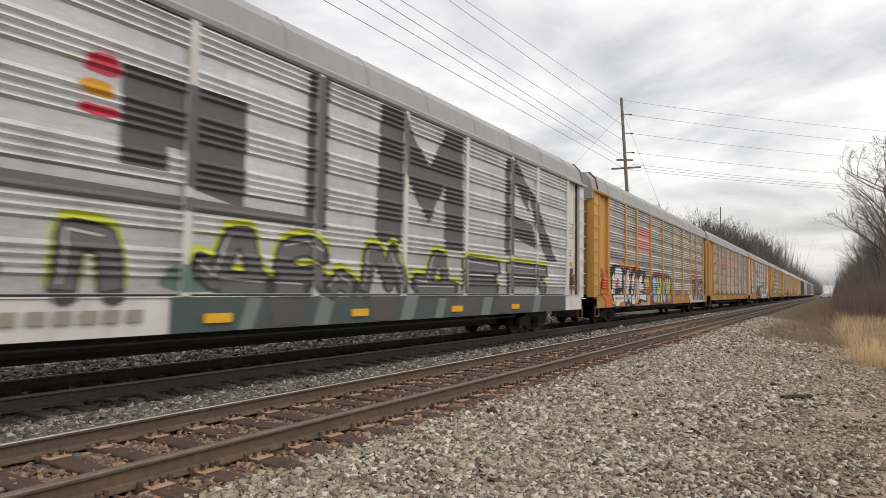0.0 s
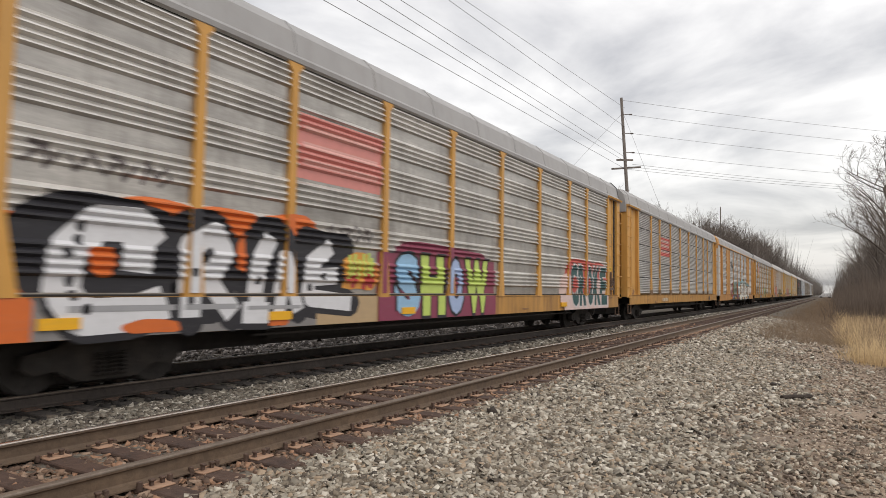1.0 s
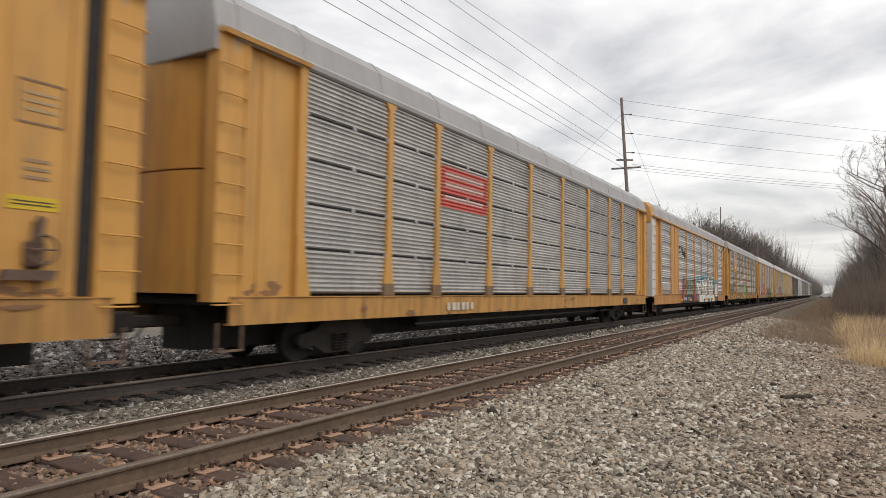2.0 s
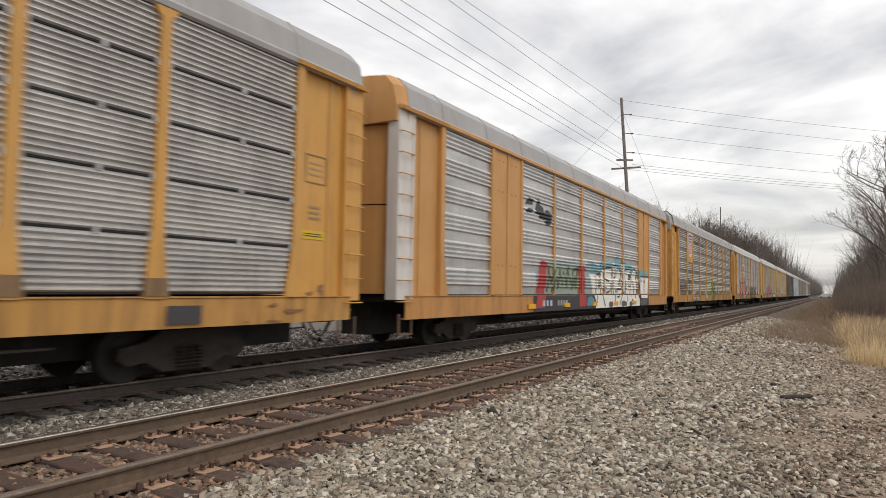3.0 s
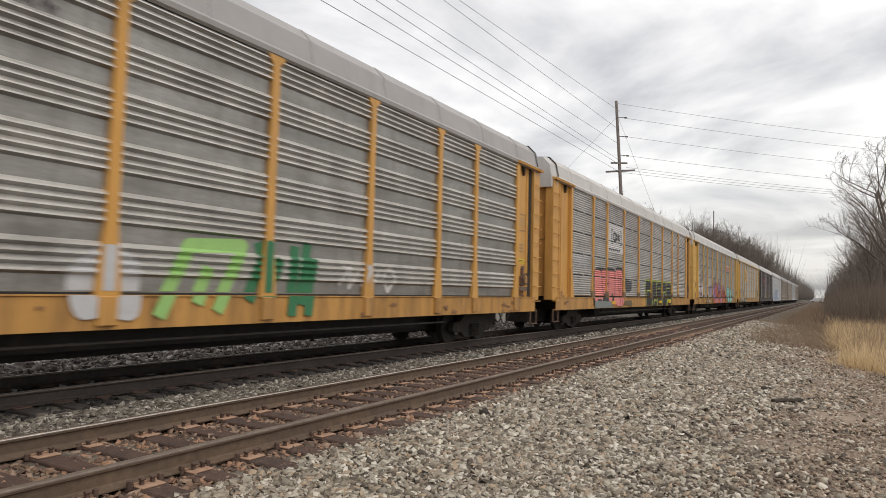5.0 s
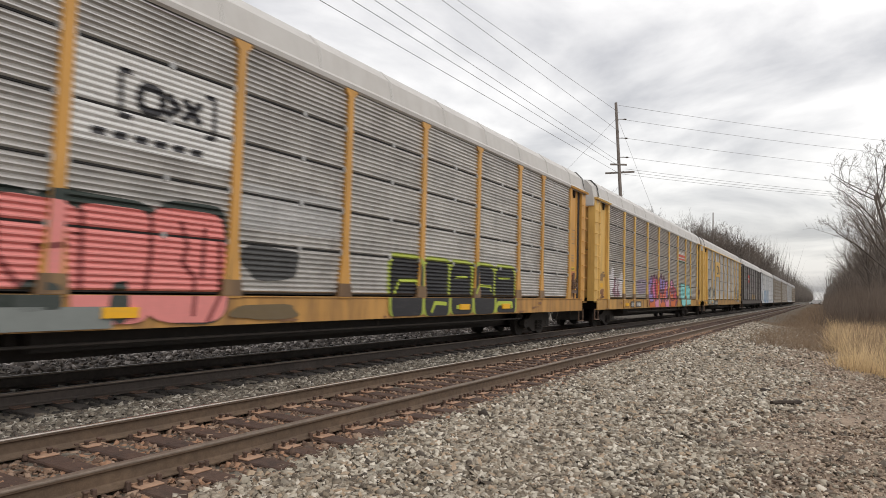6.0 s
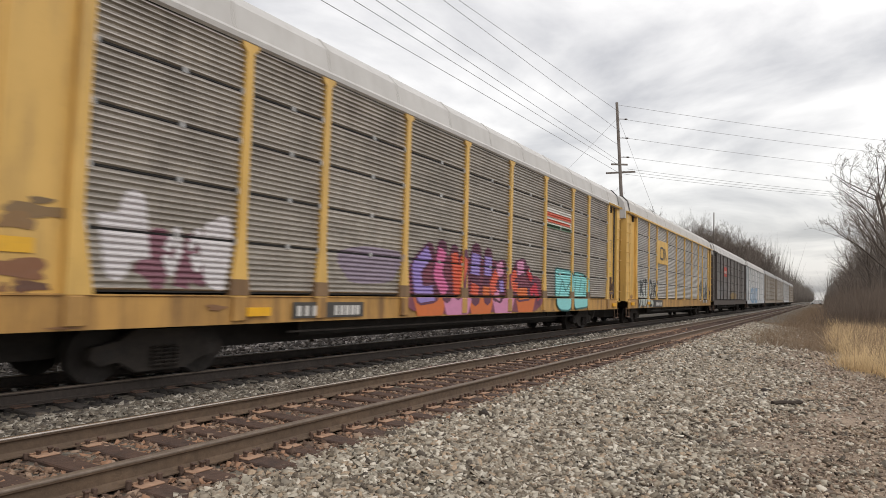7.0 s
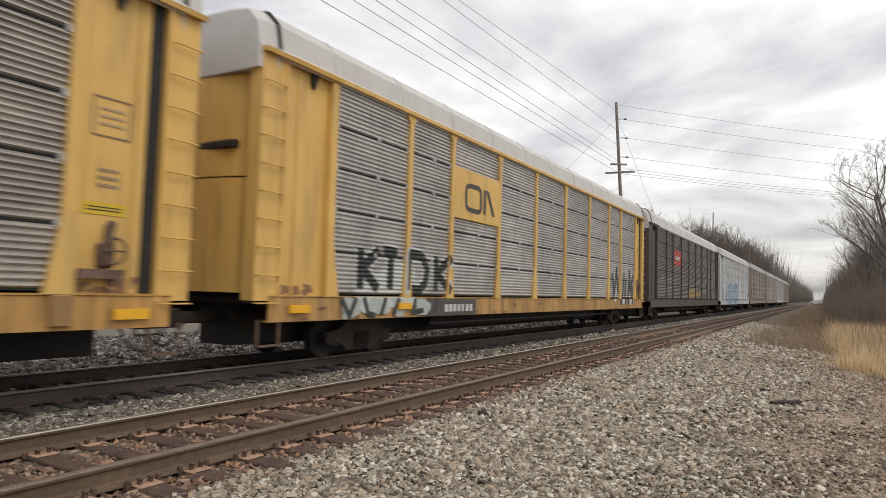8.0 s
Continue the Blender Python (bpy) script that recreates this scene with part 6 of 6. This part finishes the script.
def make_woods():
    r = random.Random(11)
    # a thin stand beyond the train, then the closed wood
    for x, y, s in ((79, 22, 0.85), (82, 24, 0.95), (86, 24, 0.92), (90, 23.5, 0.9), (95, 25, 1.0), (100, 24, 0.95), (84, 20.5, 0.9), (88, 22, 1.0), (92, 20, 0.88), (97, 22.5, 0.95), (102, 21, 0.84), (108, 23, 0.9), (113, 21, 0.8), (118, 22, 0.9), (123, 24, 0.95)):
        plant(FINE[r.randrange(3)], x, y, -0.7, s, r.uniform(0, 360))
    x = 128.0
    while x < 300:
        for row in range(3):
            kind = FINE[r.randrange(3)] if x < 175 and row == 0 else COARSE[r.randrange(3)]
            plant(kind, x + r.uniform(-3, 3), 20.0 + row * 3.2 + r.uniform(-1.4, 1.4), -0.7, float(np.interp(x, [128, 150, 185, 250, 300], [1.1, 1.2, 1.28, 1.35, 1.4])) * r.uniform(0.86, 1.1) * (1 + 0.03 * row), r.uniform(0, 360))
        x += 3.9 + (x - 128) * 0.02
    for x, y, s in ((56, -4.8, 1.08), (63, -5.4, 1.2), (72, -5.6, 1.2)):
        plant(FINE[r.randrange(3)], x, y, -0.5, s, r.uniform(0, 360))
    x = 70.0
    while x < 260:
        for row in range(2):
            plant(COARSE[r.randrange(3)], x + r.uniform(-2, 2), -4.0 - row * 3.0 - r.uniform(0, 1.6), -0.5, r.uniform(0.58, 0.80) + 0.05 * row, r.uniform(0, 360))
        x += 4.5 + (x - 70) * 0.03


make_woods()


def spikes(name, label, category, material, base, tip, rad):
    """One object of thin three-sided stalks."""
    n = len(base)
    d = tip - base
    d = d / np.linalg.norm(d, axis=1)[:, None]
    u = np.cross(d, rng.normal(size=(n, 3)))
    u /= np.linalg.norm(u, axis=1)[:, None]
    w = np.cross(d, u)
    V = np.empty((n, 4, 3))
    for j in range(3):
        a = 2 * math.pi * j / 3
        V[:, j] = base + (u * math.cos(a) + w * math.sin(a)) * rad[:, None]
    V[:, 3] = tip
    F = np.array([[0, 1, 3], [1, 2, 3], [2, 0, 3]])[None] + (np.arange(n) * 4)[:, None, None]
    ob = link(name, raw(name, V.reshape(-1, 3), F.reshape(-1, 3)), material)
    return tagged(ob, label, category, kind="stuff")


def tufts(n_tufts, per, x0, x1, yfun, h0, h1, lean, r0, r1, spread=0.18, ground=None):
    c = np.stack([x0 + (x1 - x0) * rng.uniform(0, 1, n_tufts) ** 1.6, np.zeros(n_tufts), np.zeros(n_tufts)], -1)
    c[:, 1] = yfun(c[:, 0], rng.uniform(0, 1, n_tufts))
    base = np.repeat(c, per, 0) + rng.normal(0, spread, (n_tufts * per, 3)) * (1, 1, 0)
    base[:, 2] = np.interp(base[:, 1], GY, GZ) - 0.02
    h = rng.uniform(h0, h1, len(base)) * np.repeat(rng.uniform(0.6, 1.1, n_tufts), per)
    tip = base + np.stack([rng.normal(0, lean, len(base)) * h, rng.normal(0, lean, len(base)) * h, h], -1)
    return base, tip, rng.uniform(r0, r1, len(base))


def make_verge():
    edge = lambda x: -0.7 - 0.9 * np.clip((23 - x) / 5, 0, 1.3) + 0.35 * np.sin(x * 0.9)
    b = tufts(1500, 24, 16.5, 60, lambda x, f: edge(x) - 7 * f ** 1.3, 0.25, 0.9, 0.5, 0.004, 0.009, 0.2)
    spikes("dry_grass", "tall dry straw-coloured grass beside the path", "grass", M["straw"], *b)
    b = tufts(420, 14, 18, 60, lambda x, f: edge(x) - 0.1 - 5 * f, 0.5, 1.5, 0.22, 0.004, 0.009, 0.25)
    spikes("dead_weeds", "dark dead weed stalks among the dry grass", "weeds", M["weed"], *b)
    b = tufts(1500, 16, 28, 170, lambda x, f: 2.4 - 5.0 * f, 0.12, 0.6, 0.5, 0.004, 0.010, 0.4)
    spikes("verge_scrub", "low brown scrub along the ballast's foot", "weeds", M["weed"], *b)
    b = tufts(1500, 14, 48, 420, lambda x, f: 3.5 - 4.0 * f, 0.06, 0.32, 0.6, 0.005, 0.014, 0.5)
    spikes("shoulder_weeds", "dead brown weeds creeping over the far shoulder", "weeds", M["weed"], *b)
    b = tufts(3000, 24, 50, 420, lambda x, f: -2.0 - 9 * f + 0.5 * np.sin(x * 0.4), 0.8, 4.6, 0.26, 0.008, 0.018, 1.0)
    spikes("verge_brush", "dense leafless brush under the trees", "brush", M["brush"], *b)
    b = tufts(2600, 16, 80, 520, lambda x, f: 17.5 + 16 * f, 2.5, 7.5, 0.3, 0.014, 0.04, 1.0)
    spikes("wood_brush", "leafless undergrowth of the wood beyond the train", "brush", M["brush"], *b)
    b = tufts(1700, 14, 165, 330, lambda x, f: 19.0 + 16 * f, 8, 17, 0.24, 0.02, 0.06, 1.3)
    spikes("wood_saplings", "crowded leafless saplings filling the wood", "saplings", M["far_wood"], *b)
    b = tufts(3000, 5, 270, 1600, lambda x, f: 18.5 + 22 * f, 16, 27, 0.14, 0.08, 0.22, 1.8)
    spikes("far_wood", "closed leafless wood far down the line", "wood", M["far_wood"], *b)
    b = tufts(1800, 5, 250, 1600, lambda x, f: -2.6 - 22 * f, 7, 15, 0.10, 0.10, 0.26, 0.6)
    spikes("far_verge_wood", "closed leafless wood along the far verge", "wood", M["far_wood"], *b)


make_verge()


# ------------------------------------------------------------------ poles and wires
def wire(a, b, sag, r=0.015, parent=None):
    a, b = Vector(a), Vector(b)
    pts = [a.lerp(b, i / 14) - Vector((0, 0, sag * 4 * (i / 14) * (1 - i / 14))) for i in range(15)]
    return part("wire", sweep(bmesh.new(), pts, r, 5), M["wire"], parent)


def make_pole(x, y, top, lean=0.0, girth=1.0):
    p = thing("utility_pole", "weathered wooden utility pole beside the railway", "utility pole", pose(x, y, -0.7, lean, 0, 0), group="poles beside the line")
    bm = bmesh.new()
    bmesh.ops.create_cone(bm, cap_ends=True, segments=12, radius1=0.21 * girth, radius2=0.13 * girth, depth=top + 0.7, matrix=pose(0, 0, (top + 0.7) / 2))
    part("shaft", bm, M["pole"], p)
    return p


def make_lines():
    px, py = 60.9, 15.7
    lean = -3.4
    slope = math.tan(radians(-lean))
    p = make_pole(px, py, 19.95, lean)

    def on(z):
        return py + slope * (z + 0.7)
    # two crossarms, one for each run of wires
    arm = lambda: boxes((-1.35, 1.35, -0.06, 0.06, -0.08, 0.08), bevel=0.012)
    part("crossarm", arm(), M["pole"], p, m=pose(0.16, 0, 13.9, 0, 0, -68))
    part("crossarm", arm(), M["pole"], p, m=pose(-0.12, 0, 14.62, 0, 0, -48) @ Matrix.Scale(0.62, 4, (1, 0, 0)))
    # insulator brackets towards the crossing run
    for z in (19.05, 17.2, 15.35):
        bm = bmesh.new()
        rod(bm, (0, 0, z), (0.55, -0.55, z + 0.02), 0.035, 8)
        for i in range(4):
            rod(bm, (0.55 + 0.05 * i, -0.55 - 0.05 * i, z + 0.02), (0.57 + 0.05 * i, -0.57 - 0.05 * i, z + 0.02), 0.075, 10)
        part("insulator", bm, M["pole"], p)
    left = [(18.9, 0.075), (17.1, 0.028), (15.7, 0.039), (14.2, 0.007), (13.8, 0.015), (13.1, 0.019)]
    for z, turn in left:
        w = wire((px, 16.6, z), (px - 110, 16.6 + 110 * turn, z), 0.0, 0.0155)
        w.name = "overhead_wire"
        tagged(w, "thin dark overhead wire running beside the line", "wire", "overhead wires")
    right = [(19.7, 0.0), (18.35, 0.3), (16.55, 0.3), (14.7, 0.3), (13.55, 0.5), (13.3, 0.2), (13.05, -0.2)]
    for z, dx in right:
        w = wire((px + dx, on(z) - dx, z), (px + 52 + dx, on(z) - 50, z + 0.9), 0.9)
        w.name = "overhead_wire"
        tagged(w, "thin dark overhead wire crossing over the tracks", "wire", "overhead wires")
    w = wire((px, on(18.7), 18.7), (px + 12, py - 1.5, 6.0), 0.0, 0.012)
    w.name = "guy_wire"
    tagged(w, "thin guy wire holding the pole", "wire", "guy wires")
    w = wire((px, on(18.4), 18.4), (px - 4, py + 14, 4.0), 0.0, 0.012)
    w.name = "guy_wire"
    tagged(w, "thin guy wire holding the pole", "wire", "guy wires")
    # the pole beyond the tracks, hidden among the trees, and those farther along
    make_pole(px + 52, py - 50 + 1, 20.2)
    make_pole(135, 18.3, 18.1, girth=0.75)
    make_pole(195, 17.3, 18.0, girth=0.75)


make_lines()


# ------------------------------------------------------------------ small things on the ground
def make_small():
    bm = bmesh.new()
    pts = [Vector((-0.30, 0, 0)), Vector((-0.1, 0.012, 0.006)), Vector((0.12, -0.01, 0)), Vector((0.30, 0.015, 0.004))]
    for a, b in zip(pts, pts[1:]):
        rod(bm, a, b, 0.042, 8)
    bmesh.ops.create_cone(bm, cap_ends=True, segments=7, radius1=0.045, radius2=0.02, depth=0.08, matrix=pose(0.33, 0.015, 0.004, 0, 90, 0))
    ob = part("wood_scrap", bm, M["log"], m=pose(13.1, 0.58, -0.215, 0, 0, -43))
    tagged(ob, "dark rotten scrap of wood on the gravel", "debris")
    i = 0
    for x, y, s in ((7.72, 3.86, 0.095), (14.6, 1.0, 0.07), (11.8, 0.9, 0.05), (16.8, 0.3, 0.06)):
        i += 1
        V = SHAPES[i] * s * np.array((1.3, 1, 0.8))
        ob = link("dark_stone", raw("dark_stone", V, STONE_FACES), M["log"], m=pose(x, y, float(np.interp(y, GY, GZ)) + s * 0.45, 0, 0, 40 * i))
        tagged(ob, "large dark stone lying on the ballast", "stone")
    # a white van at a crossing far down the line
    van = thing("van", "small white van standing far down the line", "van", pose(330, 2.6, -0.17, 0, 0, 80))
    bm = prism(bmesh.new(), [(-2.4, 0.35), (2.3, 0.35), (2.4, 0.9), (1.7, 1.1), (1.1, 1.95), (-2.3, 2.0), (-2.4, 1.0)], "y", -0.95, 0.95)
    part("body", bm, M["van_white"], van)
    part("windscreen", prism(bmesh.new(), [(1.72, 1.12), (1.76, 1.12), (1.18, 1.9), (1.12, 1.9)], "y", -0.8, 0.8), M["black"], van)
    for x in (-1.5, 1.5):
        for s in (-1, 1):
            part("wheel", rod(bmesh.new(), (x, s * 0.75, 0.36), (x, s * 0.98, 0.36), 0.36, 14), M["black"], van)


make_small()


# ------------------------------------------------------------------ what moves
def motions():
    for k, car in enumerate(CARS):
        rows = []
        for i in range(9):
            rows.append((float(i), pose(FIRST + k * PITCH - SPEED * i, FAR, RAIL - 0.014)))
        walk(car, rows)
    # the wheels roll towards the viewer with the train
    for w, x in WHEELS:
        walk(w, [(i / FPS, pose(x, 0, 0.40) @ Matrix.Rotation(radians(-80.0 * i), 4, "Y")) for i in range(241)])


motions()
